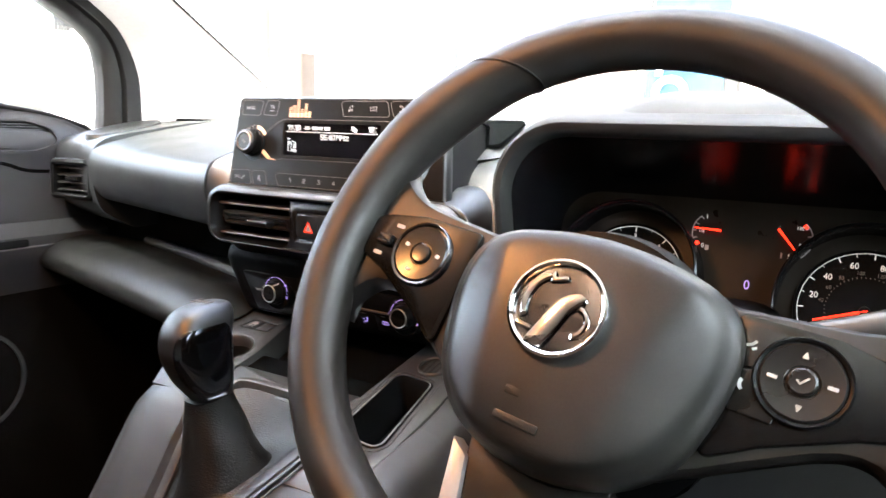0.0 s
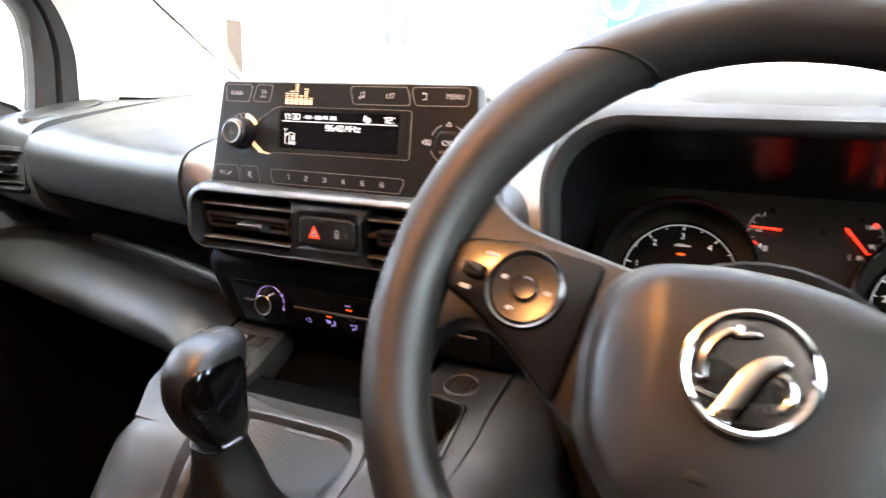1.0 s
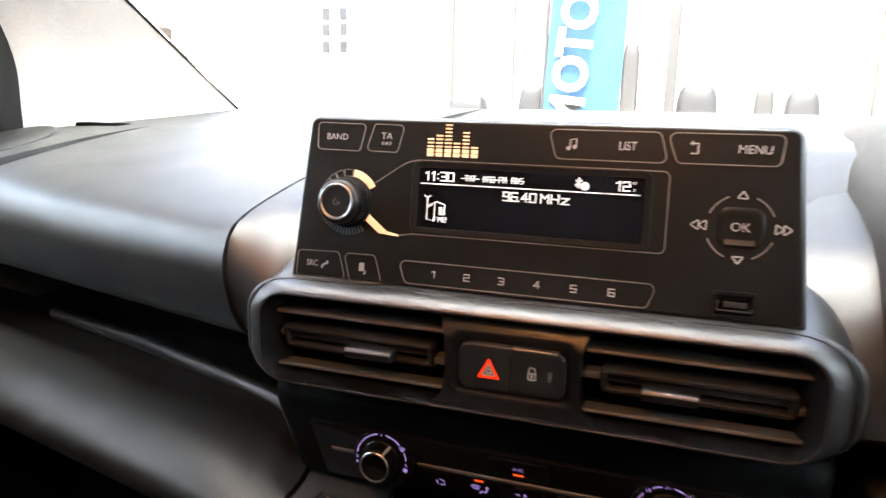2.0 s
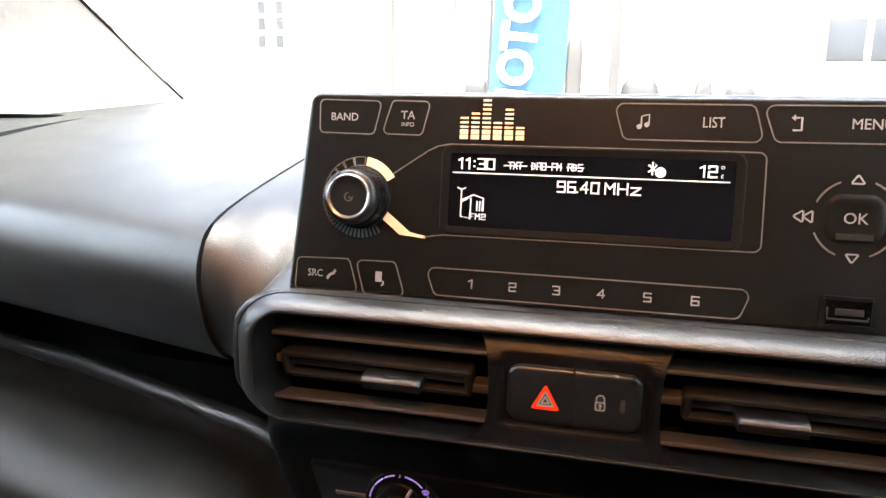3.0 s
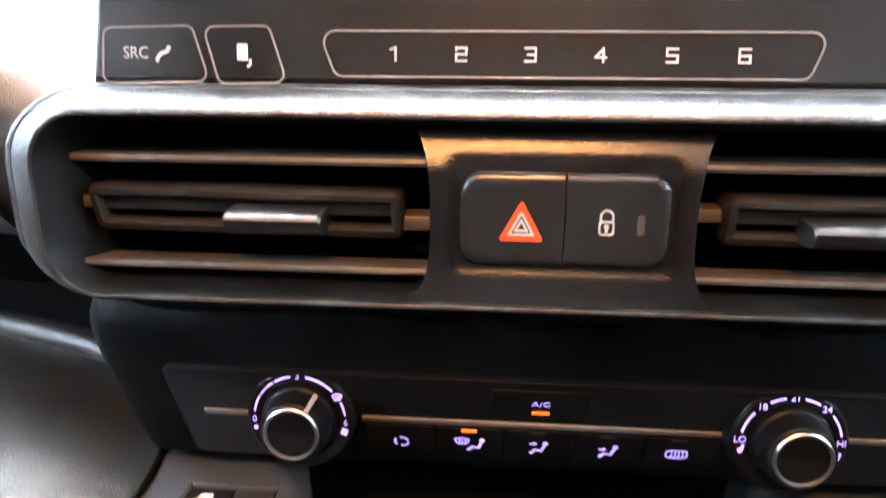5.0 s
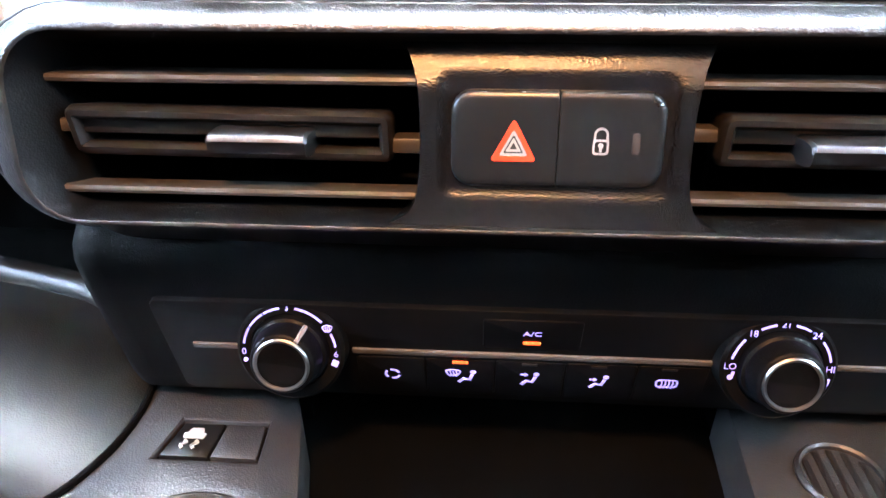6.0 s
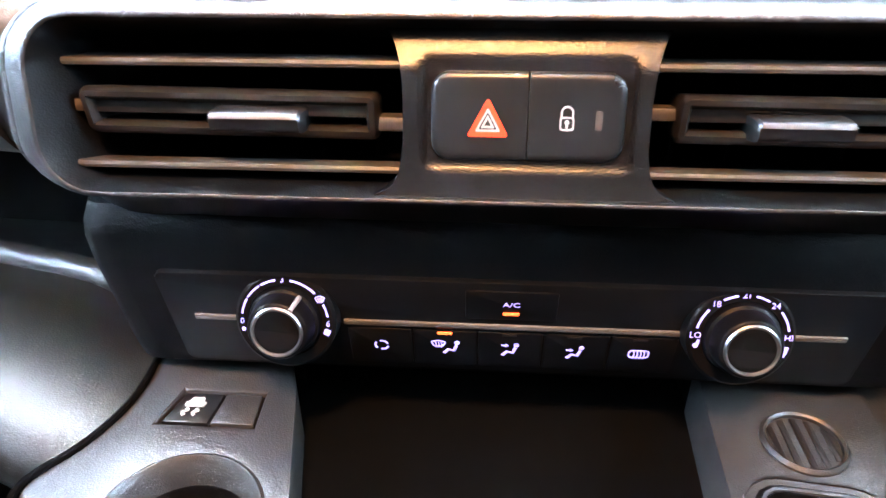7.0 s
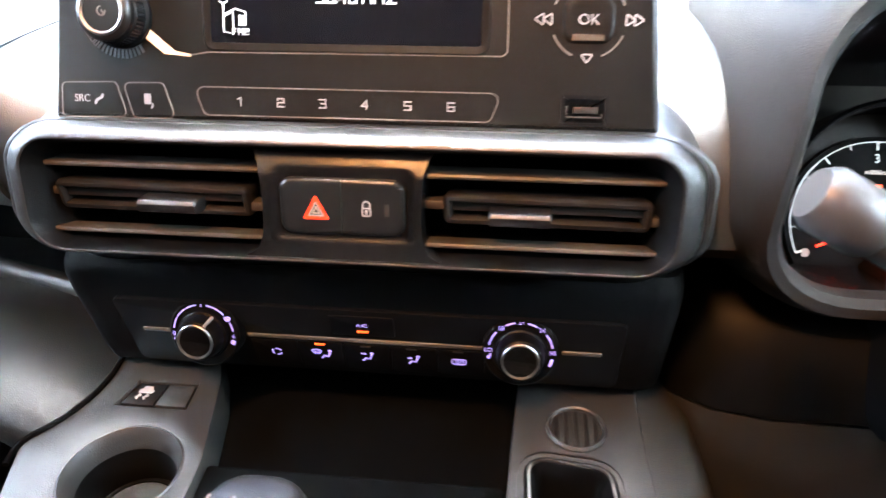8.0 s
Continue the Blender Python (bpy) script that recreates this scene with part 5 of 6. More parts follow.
low_spoke = part("spoke", slab([Vector(p) for p in ((-0.024, -0.152), (0.024, -0.152), (0.040, -0.062), (-0.040, -0.062))], -0.034, -0.016, 0.003), M_RIM, wheel)
for side in (-1, 1):
    part("spoke", spoke(side), M_RIM, wheel)
    pod_o = rpoly([(side * a, b) for a, b in ((0.1545, -0.001), (0.146, 0.0085), (0.128, 0.0165), (0.104, 0.0212), (0.064, 0.0205), (0.066, -0.048), (0.088, -0.0330), (0.120, -0.0165), (0.146, -0.0080))], 0.004, 4)
    if side > 0:
        pod_o = pod_o[::-1]
    if sum(pod_o[i - 1].x * pod_o[i].y - pod_o[i].x * pod_o[i - 1].y for i in range(len(pod_o))) < 0:
        pod_o = pod_o[::-1]
    pod = part("control_pod", slab(pod_o, -0.004, 0.0042, 0.0026), M_POD, wheel, "glossy black control pod")
    pod.matrix_basis = Matrix.Translation((side * 0.0030 - 0.0050, 0.0004, -0.0108))
    cu = side * 0.0955
    part("pod_ring", lathe([(0.0188, 0.003), (0.0190, 0.0058), (0.0182, 0.0070), (0.0170, 0.0064), (0.0166, 0.0045)], 56, cu, -0.0016), M_PODRING if side < 0 else M_GLOSS, pod, "ring round the control pad")
    part("control_pad", lathe([(0.0164, 0.003), (0.0164, 0.0060), (0.0156, 0.0068), (0.0110, 0.0060), (0.0070, 0.0057), (0.0066, 0.0050), (0.0059, 0.0050), (0.0057, 0.0066), (0.0049, 0.0071), (0.0025, 0.0068)], 56, cu, -0.0016), M_PODKEY, pod, "round dished four-way control pad")
    if side < 0:
        for a in (165, 5, 250):
            c, s = 0.0112 * math.cos(radians(a)), 0.0112 * math.sin(radians(a))
            part("pad_symbol", slab(rpoly([(cu + c - 0.0016, -0.0016 + s - 0.0008), (cu + c + 0.0012, -0.0016 + s - 0.0013), (cu + c + 0.0017, -0.0016 + s + 0.0007), (cu + c - 0.0008, -0.0016 + s + 0.0012)], 0.0004, 2), 0.0055, 0.0065), M_PODPRINT, pod)
        part("rocker", slab(rrect(-0.1225, 0.0005, 0.0100, 0.0056, 0.001), 0.003, 0.0078, 0.0012), M_PODKEY, pod)
        part("rocker_bar", slab(rrect(-0.1225, -0.0024, 0.0084, 0.0020, 0.0006), 0.0060, 0.0086, 0.0006), M_BLACK, pod)
        for u, v in ((-0.1170, 0.0102), (-0.1245, -0.0085)):
            part("button_symbol", slab(rrect(u, v, 0.0056, 0.0022, 0.0006), 0.0038, 0.0046), M_PODPRINT, pod)
    else:
        for v0, v1, r in ((-0.0225, -0.0036, [0.005, 0.001, 0.0006, 0.0006]), (-0.0028, 0.0158, [0.0006, 0.0006, 0.001, 0.004])):
            part("call_key", slab(rpoly([(0.0675, v0), (0.0900, v0), (0.0900, v1), (0.0690, v1)], r, 4), 0.002, 0.0056, 0.0008), M_PODKEY, pod, "brown-lit black call key")
        part("phone_symbol", stroke(arc(0.0770, -0.0100, 0.0034, 150, 235, 6), 0.0016, 0.0050, 0.0060, False), M_PODPRINT, pod)
        part("voice_symbol", stroke([(0.0712, 0.0062), (0.0735, 0.0072), (0.0748, 0.0090)], 0.0012, 0.0050, 0.0060, False), M_PODPRINT, pod)
        part("voice_symbol", stroke([(0.0738, 0.0052), (0.0756, 0.0060)], 0.0012, 0.0050, 0.0060, False), M_PODPRINT, pod)
        for a, shape in ((98, "up"), (278, "down"), (188, "bar"), (6, "bar")):
            c, s = cu + 0.0112 * math.cos(radians(a)), -0.0016 + 0.0112 * math.sin(radians(a))
            k = {"up": 1, "down": -1, "bar": 0}[shape]
            o = [(c - 0.0014 * k, s - 0.0015 * k), (c + 0.0014 * k, s - 0.0015 * k), (c, s + 0.0018 * k)] if k else [(c - 0.0020, s - 0.0008), (c + 0.0020, s - 0.0008), (c + 0.0020, s + 0.0008), (c - 0.0020, s + 0.0008)]
            part("pad_symbol", slab(rpoly(o, 0.0003, 2), 0.0054, 0.0066), M_PODPRINT, pod)
        part("tick_symbol", stroke([(cu - 0.0020, -0.0014), (cu - 0.0006, -0.0028), (cu + 0.0022, 0.0004)], 0.0009, 0.0066, 0.0073, False), M_PODPRINT, pod)
    tr = [Vector((side * a, b)) for a, b in ((0.033, -0.088), (0.0440, -0.082), (0.0415, -0.096), (0.0310, -0.150), (0.0175, -0.150), (0.0275, -0.110))]
    if side < 0:
        tr = tr[::-1]
    part("spoke_insert", slab(tr[::-1], -0.026, -0.0125, 0.003), M_INSERT, low_spoke, "satin silver insert")
part("hub", lathe([(0.070, -0.055), (0.066, -0.020), (0.060, -0.006)], 40, 0, -0.02), M_BLACK, wheel)

# ---- column and stalks ----
column = thing("steering_column", "black plastic steering column shroud with stalks", "steering column")
part("shroud", rings([[Vector((0.347 + a * k, y, zc + b * k)) for a, b in [(p.x, p.y) for p in rrect(0, 0, 0.13, 0.10, 0.03, 5)]] for y, zc, k in ((-0.165, -0.045, 0.80), (-0.10, -0.052, 0.90), (0.02, -0.075, 1.05), (0.12, -0.095, 1.2))]), M_BLACK, column)
stalk = part("stalk", sweep(smooth_row([(0.31, -0.066, -0.035), (0.262, -0.066, -0.012), (0.215, -0.065, 0.0125), (0.196, -0.0645, 0.0225)], 4), [0.0072] * 4 + [0.0078] * 4 + [0.0092] * 4 + [0.0098], 16), M_STALK, column, "grey indicator stalk")
part("stalk_tip", sweep([(0.1975, -0.0645, 0.0217), (0.1955, -0.0645, 0.0228), (0.1800, -0.064, 0.0308), (0.1765, -0.064, 0.0326)], [0.0098, 0.0112, 0.0112, 0.0085], 20), M_STALK, stalk)
part("stalk", sweep([(0.385, -0.066, -0.030), (0.46, -0.066, -0.004), (0.52, -0.066, 0.020)], 0.008, 14), M_STALK, column)

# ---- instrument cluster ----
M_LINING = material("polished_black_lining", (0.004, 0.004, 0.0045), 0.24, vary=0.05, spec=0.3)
cluster = thing("instrument_cluster", "black instrument cluster under a grey hood with lit red needles", "instrument cluster")
HC = (0.382, 0.026)


def hood():
    loops = []
    for y, a, b, r, dz in ((0.020, 0.1765, 0.0705, 0.048, 0.0), (0.0105, 0.1778, 0.0718, 0.049, 0.0), (0.0052, 0.1805, 0.0760, 0.052, 0.0), (0.0035, 0.1845, 0.0815, 0.055, 0.0), (0.0065, 0.1880, 0.0835, 0.057, 0.0), (0.0150, 0.1912, 0.0855, 0.059, 0.0),
                           (0.0300, 0.1935, 0.0880, 0.060, 0.001), (0.0600, 0.1950, 0.0905, 0.061, 0.002), (0.110, 0.1962, 0.0960, 0.062, 0.002), (0.170, 0.1970, 0.102, 0.063, 0.002), (0.30, 0.198, 0.108, 0.064, 0.001), (0.50, 0.199, 0.108, 0.064, -0.01)):
        loops.append([Vector((HC[0] + p.x, y + (0.045 * (-p.y / 0.09) * max(0.0, 1 - max(0.0, y - 0.02) / 0.08) if p.y < 0 else 0.0), HC[1] + dz + p.y)) for p in rrect(0, 0, 2 * a, 2 * b, r, 8)])
    return rings(loops, False, False)


part("hood", hood(), M_HOOD, cluster, "grey grained hood")


def hood_lining():
    loops = []
    for y, a, b, r, dz in ((0.175, 0.162, 0.0425, 0.030, -0.0315), (0.150, 0.166, 0.04425, 0.032, -0.02975), (0.100, 0.1725, 0.05535, 0.038, -0.01865), (0.048, 0.1750, 0.0672, 0.045, -0.0052), (0.026, 0.1762, 0.0700, 0.048, -0.0010), (0.0195, 0.1768, 0.0708, 0.048, 0.0)):
        loops.append([Vector((HC[0] + p.x, y + (0.045 * (-p.y / 0.09) * max(0.0, 1 - max(0.0, y - 0.02) / 0.08) if p.y < 0 else 0.0), HC[1] + dz + p.y)) for p in rrect(0, 0, 2 * a, 2 * b, r, 8)])
    return rings(loops, True, False)


def hood_top():
    """The raised pad on top of the hood, behind the seam."""
    loops = []
    for i in range(25):
        x = 0.205 + 0.375 * i / 24
        e = min(1.0, max(0.0, (x - 0.205) / 0.10)) * min(1.0, max(0.0, (0.58 - x) / 0.10))
        e = e * e * (3 - 2 * e)
        prof = [(0.08, 0.09), (0.0400, 0.1085), (0.0402, 0.1150), (0.0440, 0.1185), (0.062, 0.1250), (0.105, 0.1345), (0.165, 0.1402), (0.26, 0.1425), (0.42, 0.1430), (0.64, 0.138), (0.64, 0.09)]
        loops.append([Vector((x, y + (1 - e) * 0.05 if z < 0.14 else y, 0.088 + (z - 0.088) * (0.35 + 0.65 * e))) for y, z in prof])
    return rings(loops)


part("hood_pad", hood_top(), M_HOOD, cluster, "raised grained pad behind the hood seam")
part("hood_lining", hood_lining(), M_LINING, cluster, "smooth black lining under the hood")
GA = facing(0.36, 0.12, 0.01, 20)


def on_gauge(name, bm, mat, label="", parent=None):
    ob = part(name, bm, mat, parent or cluster, label)
    ob.matrix_basis = GA
    return ob


on_gauge("gauge_backing", slab(rrect(0.019, -0.012, 0.345, 0.150, 0.04, 6), -0.006, -0.004), M_GAUGE)


def gauge_word(word, h, u, v, mat=None):
    q = lettering(word, h, u, v, 0.0002, mat or M_GAUGEPRINT, cluster, squeeze=0.9)
    q.matrix_basis = GA


def round_gauge(u, v, r, words, step, a0, a1, needle, inner):
    face = on_gauge("dial_face", lathe([(r + 0.0035, -0.004), (r + 0.0030, -0.0005), (0.001, -0.0005)], 64, u, v), M_DIAL, "round black dial face")
    reach = [radians(-8 + 196 * k / 40) for k in range(41)]
    shell = [[Vector((u + q * math.cos(a), v + q * math.sin(a) * 1.02, w)) for a in reach] for q, w in ((r + 0.0150, -0.004), (r + 0.0140, 0.020), (r + 0.0143, 0.0265), (r + 0.0156, 0.0285), (r + 0.0172, 0.0275), (r + 0.0180, 0.020), (r + 0.0185, -0.004))]
    on_gauge("dial_cowl", rings(shell, False, False, close=False), M_LINING, "glossy black arched cowl")
    on_gauge("scale_line", stroke(arc(u, v, r, a0, a1, 48), 0.00045, 0.0, 0.0003, False), M_GAUGEPRINT)
    k = 0
    a = a0
    while a > a1 - 0.1:
        ln = 0.0045 if k % 2 == 0 else 0.0026
        c, s = math.cos(radians(a)), math.sin(radians(a))
        on_gauge("tick", stroke([(u + (r - ln) * c, v + (r - ln) * s), (u + r * c, v + r * s)], 0.0008 if k % 2 == 0 else 0.0005, 0.0, 0.0003, False), M_GAUGEPRINT)
        a -= step
        k += 1
    for a, word in words:
        gauge_word(word, 0.0048, u + (r - 0.0095) * math.cos(radians(a)), v + (r - 0.0095) * math.sin(radians(a)))
    if inner:
        for k in range(40):
            a = 215 - 250 * k / 39
            c, s = math.cos(radians(a)), math.sin(radians(a))
            on_gauge("inner_tick", stroke([(u + 0.0265 * c, v + 0.0265 * s), (u + 0.0275 * c, v + 0.0275 * s)], 0.0006, 0.0, 0.0003, False), M_GREYLINE)
        for a, word in inner:
            gauge_word(word, 0.0030, u + 0.0305 * math.cos(radians(a)), v + 0.0305 * math.sin(radians(a)), M_GREYLINE)
    c, s = math.cos(radians(needle)), math.sin(radians(needle))
    ndl = on_gauge("needle", sweep([(u - 0.002 * c, v - 0.002 * s, 0.004), (u + (r - 0.010) * c, v + (r - 0.010) * s, 0.004)], [0.0012, 0.0007], 8), M_NEEDLE, "glowing red needle")
    on_gauge("needle_hub", lathe([(0.0042, -0.0005), (0.0042, 0.0035), (0.0034, 0.0050)], 32, u, v), M_BLACK, parent=cluster)


round_gauge(-0.075, -0.0370, 0.0450, ((90, "3"), (128, "2"), (52, "4"), (165, "1"), (15, "5")), 19, 204, -24, 204, ())
round_gauge(0.1080, -0.0425, 0.0462, ((106, "60"), (138, "40"), (166, "20"), (74, "80"), (42, "100")), 16, 214, -34, 199, ((100, "100"), (126, "80"), (148, "60"), (170, "40"), (74, "120")))
gauge_word("x1000/min", 0.0024, -0.0747, -0.0090)
on_gauge("warning_light", slab(rrect(-0.0750, -0.0165, 0.0060, 0.0018, 0.0005), 0.0, 0.0004), M_ORANGE_LED)
on_gauge("warning_light", slab([Vector(p) for p in ((-0.0870, -0.0672), (-0.0830, -0.0690), (-0.0830, -0.0654))], 0.0, 0.0004), M_GREEN, "green indicator arrow")
on_gauge("headlamp_symbol", slab(rpoly([(-0.1132, -0.0572), (-0.1100, -0.0572), (-0.1090, -0.0548), (-0.1100, -0.0526), (-0.1132, -0.0526)], 0.0008, 3), 0.0, 0.0004), M_PRINT)
# fuel and temperature
on_gauge("scale_line", stroke(arc(-0.0085, 0.0095, 0.0180, 132, 226, 16), 0.0009, 0.0, 0.0003, False), M_PRINT)
for a in (132, 156, 178, 202):
    c, s = math.cos(radians(a)), math.sin(radians(a))
    on_gauge("tick", stroke([(-0.0085 + 0.0145 * c, 0.0095 + 0.0145 * s), (-0.0085 + 0.0180 * c, 0.0095 + 0.0180 * s)], 0.0008, 0.0, 0.0003, False), M_PRINT)
on_gauge("red_mark", stroke(arc(-0.0085, 0.0095, 0.0165, 214, 226, 4), 0.0030, 0.0, 0.0003, False), M_NEEDLE)
gauge_word("1", 0.0036, -0.0160, 0.0225)
gauge_word("1/2", 0.0030, -0.0190, 0.0098)
gauge_word("0", 0.0036, -0.0165, -0.0030)
on_gauge("pump_symbol", slab(rrect(-0.0128, -0.0045, 0.0030, 0.0044, 0.0004), 0.0, 0.0003), M_PRINT)
on_gauge("needle", sweep([(-0.0245, 0.0116, 0.003), (-0.0030, 0.0108, 0.003)], [0.0006, 0.0011], 8), M_NEEDLE, "glowing red needle")
on_gauge("scale_line", stroke(arc(0.0485, 0.0095, 0.0185, 48, -52, 16), 0.0009, 0.0, 0.0003, False), M_PRINT)
for a in (34, 12, -12, -36):
    c, s = math.cos(radians(a)), math.sin(radians(a))
    on_gauge("tick", stroke([(0.0485 + 0.0150 * c, 0.0095 + 0.0150 * s), (0.0485 + 0.0185 * c, 0.0095 + 0.0185 * s)], 0.0008, 0.0, 0.0003, False), M_PRINT)
on_gauge("red_mark", stroke(arc(0.0485, 0.0095, 0.0170, 48, 36, 4), 0.0030, 0.0, 0.0003, False), M_NEEDLE)
gauge_word("130", 0.0030, 0.0570, 0.0190)
gauge_word("90", 0.0034, 0.0595, 0.0045)
gauge_word("50", 0.0030, 0.0520, -0.0050)
on_gauge("temperature_symbol", slab(rrect(0.0455, -0.0048, 0.0014, 0.0048, 0.0005), 0.0, 0.0003), M_PRINT)
on_gauge("needle", sweep([(0.0590, -0.0045, 0.003), (0.0412, 0.0165, 0.003)], [0.0006, 0.0011], 8), M_NEEDLE, "glowing red needle")
gauge_word("0", 0.0078, 0.0228, -0.0330, M_LILAC)

# ---- lower dash on the driver's side ----
def knee_panel(lower):
    loops = []
    for x, back in ((0.172, 0.06), (0.180, 0.03), (0.200, 0.012), (0.23, 0.004), (0.50, 0.0), (0.76, 0.01)):
        if lower:
            prof = [(0.15, -0.1265), (0.057 + back, -0.1265), (0.060 + back, -0.16), (0.085 + back, -0.24), (0.14 + back, -0.32), (0.30, -0.36), (0.30, -0.1265)]
        else:
            prof = [(0.15, -0.050), (0.080 + back, -0.058), (0.062 + back, -0.075), (0.055 + back, -0.11), (0.0555 + back, -0.1235), (0.058 + back, -0.1255), (0.30, -0.1255), (0.30, -0.05)]
        loops.append([Vector((x, p[0], p[1])) for p in prof])
    return rings(loops)


# One panel in two tones: shade painted black above, lit part lighter below.
part("shaded_knee_panel", knee_panel(False), M_BLACK, dash, "upper knee panel painted black for its shade")
part("knee_panel", knee_panel(True), M_CONSOLE, dash)
# ---- cabin shell ----
M_PLY = material("dark_closing_board", (0.075, 0.066, 0.058), 0.6, vary=0.2)
def pillar(side):
    """Cloth-covered windscreen pillar between the glass edge and the door seal."""
    seal = [(-0.730, 0.353, 0.095), (-0.730, 0.352, 0.185), (-0.730, 0.322, 0.250), (-0.730, 0.258, 0.304), (-0.728, 0.10, 0.385), (-0.715, -0.15, 0.50), (-0.70, -0.30, 0.56)]
    edge = [(-0.600, 0.655, 0.118), (-0.602, 0.600, 0.155), (-0.604, 0.520, 0.203), (-0.606, 0.415, 0.266), (-0.606, 0.22, 0.382), (-0.60, -0.02, 0.525), (-0.59, -0.14, 0.590)]
    loops = []
    for s, e in zip(smooth_row(seal, 4), smooth_row(edge, 4)):
        row = []
        for k in range(9):
            f = k / 8
            p = s.lerp(e, f)
            bulge = math.sin(math.pi * f) * 0.022
            row.append(Vector((p.x + bulge * 0.6, p.y - bulge * 0.5, p.z - bulge * 0.3)))
        row += [e + Vector((-0.05, 0.03, 0.03)), s + Vector((-0.05, 0.05, 0.03))]
        loops.append([Vector((CX + (p.x - CX) * side, p.y, p.z)) for p in row])
    return rings(loops)


for side in (1, -1):
    p = part("pillar_trim", pillar(side), M_SKINNED)
    tagged(p, "pale cloth-covered windscreen pillar trim", "pillar trim", "windscreen pillars", "structure")
    es = smooth_row([(-0.599, 0.660, 0.119), (-0.601, 0.600, 0.156), (-0.603, 0.520, 0.204), (-0.605, 0.415, 0.267), (-0.605, 0.22, 0.383), (-0.599, -0.02, 0.526), (-0.589, -0.14, 0.591)], 4)
    s = part("windscreen_seal", sweep([(CX + (q.x - CX) * side, q.y, q.z) for q in es], 0.0028, 8), M_RUBBER)
    tagged(s, "thin black rubber windscreen edge seal", "seal", "windscreen seals", "structure")
    ws = smooth_row([(-0.752, 0.290, 0.05), (-0.752, 0.298, 0.120), (-0.752, 0.298, 0.193), (-0.752, 0.280, 0.245), (-0.752, 0.204, 0.291), (-0.750, 0.08, 0.352), (-0.735, -0.17, 0.47), (-0.72, -0.32, 0.53)], 4)
    ds = smooth_row([(-0.728, 0.357, 0.05), (-0.728, 0.356, 0.120), (-0.728, 0.352, 0.187), (-0.728, 0.318, 0.258), (-0.728, 0.258, 0.306), (-0.726, 0.10, 0.387), (-0.713, -0.15, 0.50), (-0.70, -0.30, 0.56)], 4)
    loops = []
    for a, b in zip(ws, ds):
        row = [a + Vector((-0.03, 0, 0)), a, a.lerp(b, 0.15) + Vector((0.006, 0, 0)), a.lerp(b, 0.45) + Vector((0.004, 0, 0)), a.lerp(b, 0.52) + Vector((-0.004, 0, 0)), a.lerp(b, 0.60) + Vector((0.005, 0, 0)), a.lerp(b, 0.85) + Vector((0.006, 0, 0)), b + Vector((0.004, 0, 0)), b + Vector((-0.03, 0.01, 0.01))]
        loops.append([Vector((CX + (q.x - CX) * side, q.y, q.z)) for q in row])
    fr = part("door_frame", rings(loops), M_RUBBER)
    tagged(fr, "black door window frame with ribbed rubber seals", "door frame", "door frames", "structure")


def windscreen():
    bm = bmesh.new()
    a = [(-0.60, 0.66, 0.117), (0.622, 0.66, 0.117), (0.612, -0.14, 0.592), (-0.59, -0.14, 0.592)]
    up = Vector((0, 0.003, 0.004))
    rings([[Vector(p) for p in a], [Vector(p) + up for p in a]], bm=bm)
    return bm


glass = tagged(part("windscreen", windscreen(), M_GLASS, smooth=False), "clear raked windscreen glass", "windscreen", kind="structure")
glass.visible_shadow = False
roof = tagged(part("ceiling", box(-0.80, 0.82, -1.45, -0.13, 0.588, 0.62), M_HEAD), "pale cloth headliner", "ceiling", kind="structure")
# Unseen wall, added to close the cabin; dark to limit bounce and reflections.
tagged(part("rear_wall", box(-0.82, 0.84, -1.50, -1.45, -0.70, 0.62), M_PLY), "plain dark grey unseen wall closing the cabin rear", "wall", kind="structure")
tagged(part("floor", box(-0.80, 0.82, -1.45, 0.62, -0.70, -0.66), M_CARPETSHADE), "black carpeted cabin floor", "floor", kind="structure")
fix = thing("dome_light", "small round warm dome light under the headliner", "ceiling light", Matrix.Translation((-0.02, -0.49, 0.588)))
part("lamp_stem", lathe([(0.030, 0.0), (0.030, -0.012), (0.012, -0.020), (0.010, -0.045)], 28), M_HEAD, fix)
tagged(part("scuttle", box(-0.80, 0.82, 0.655, 1.05, -0.2, 0.10), M_BLACK), "black plastic scuttle outside the windscreen base", "scuttle", kind="structure")


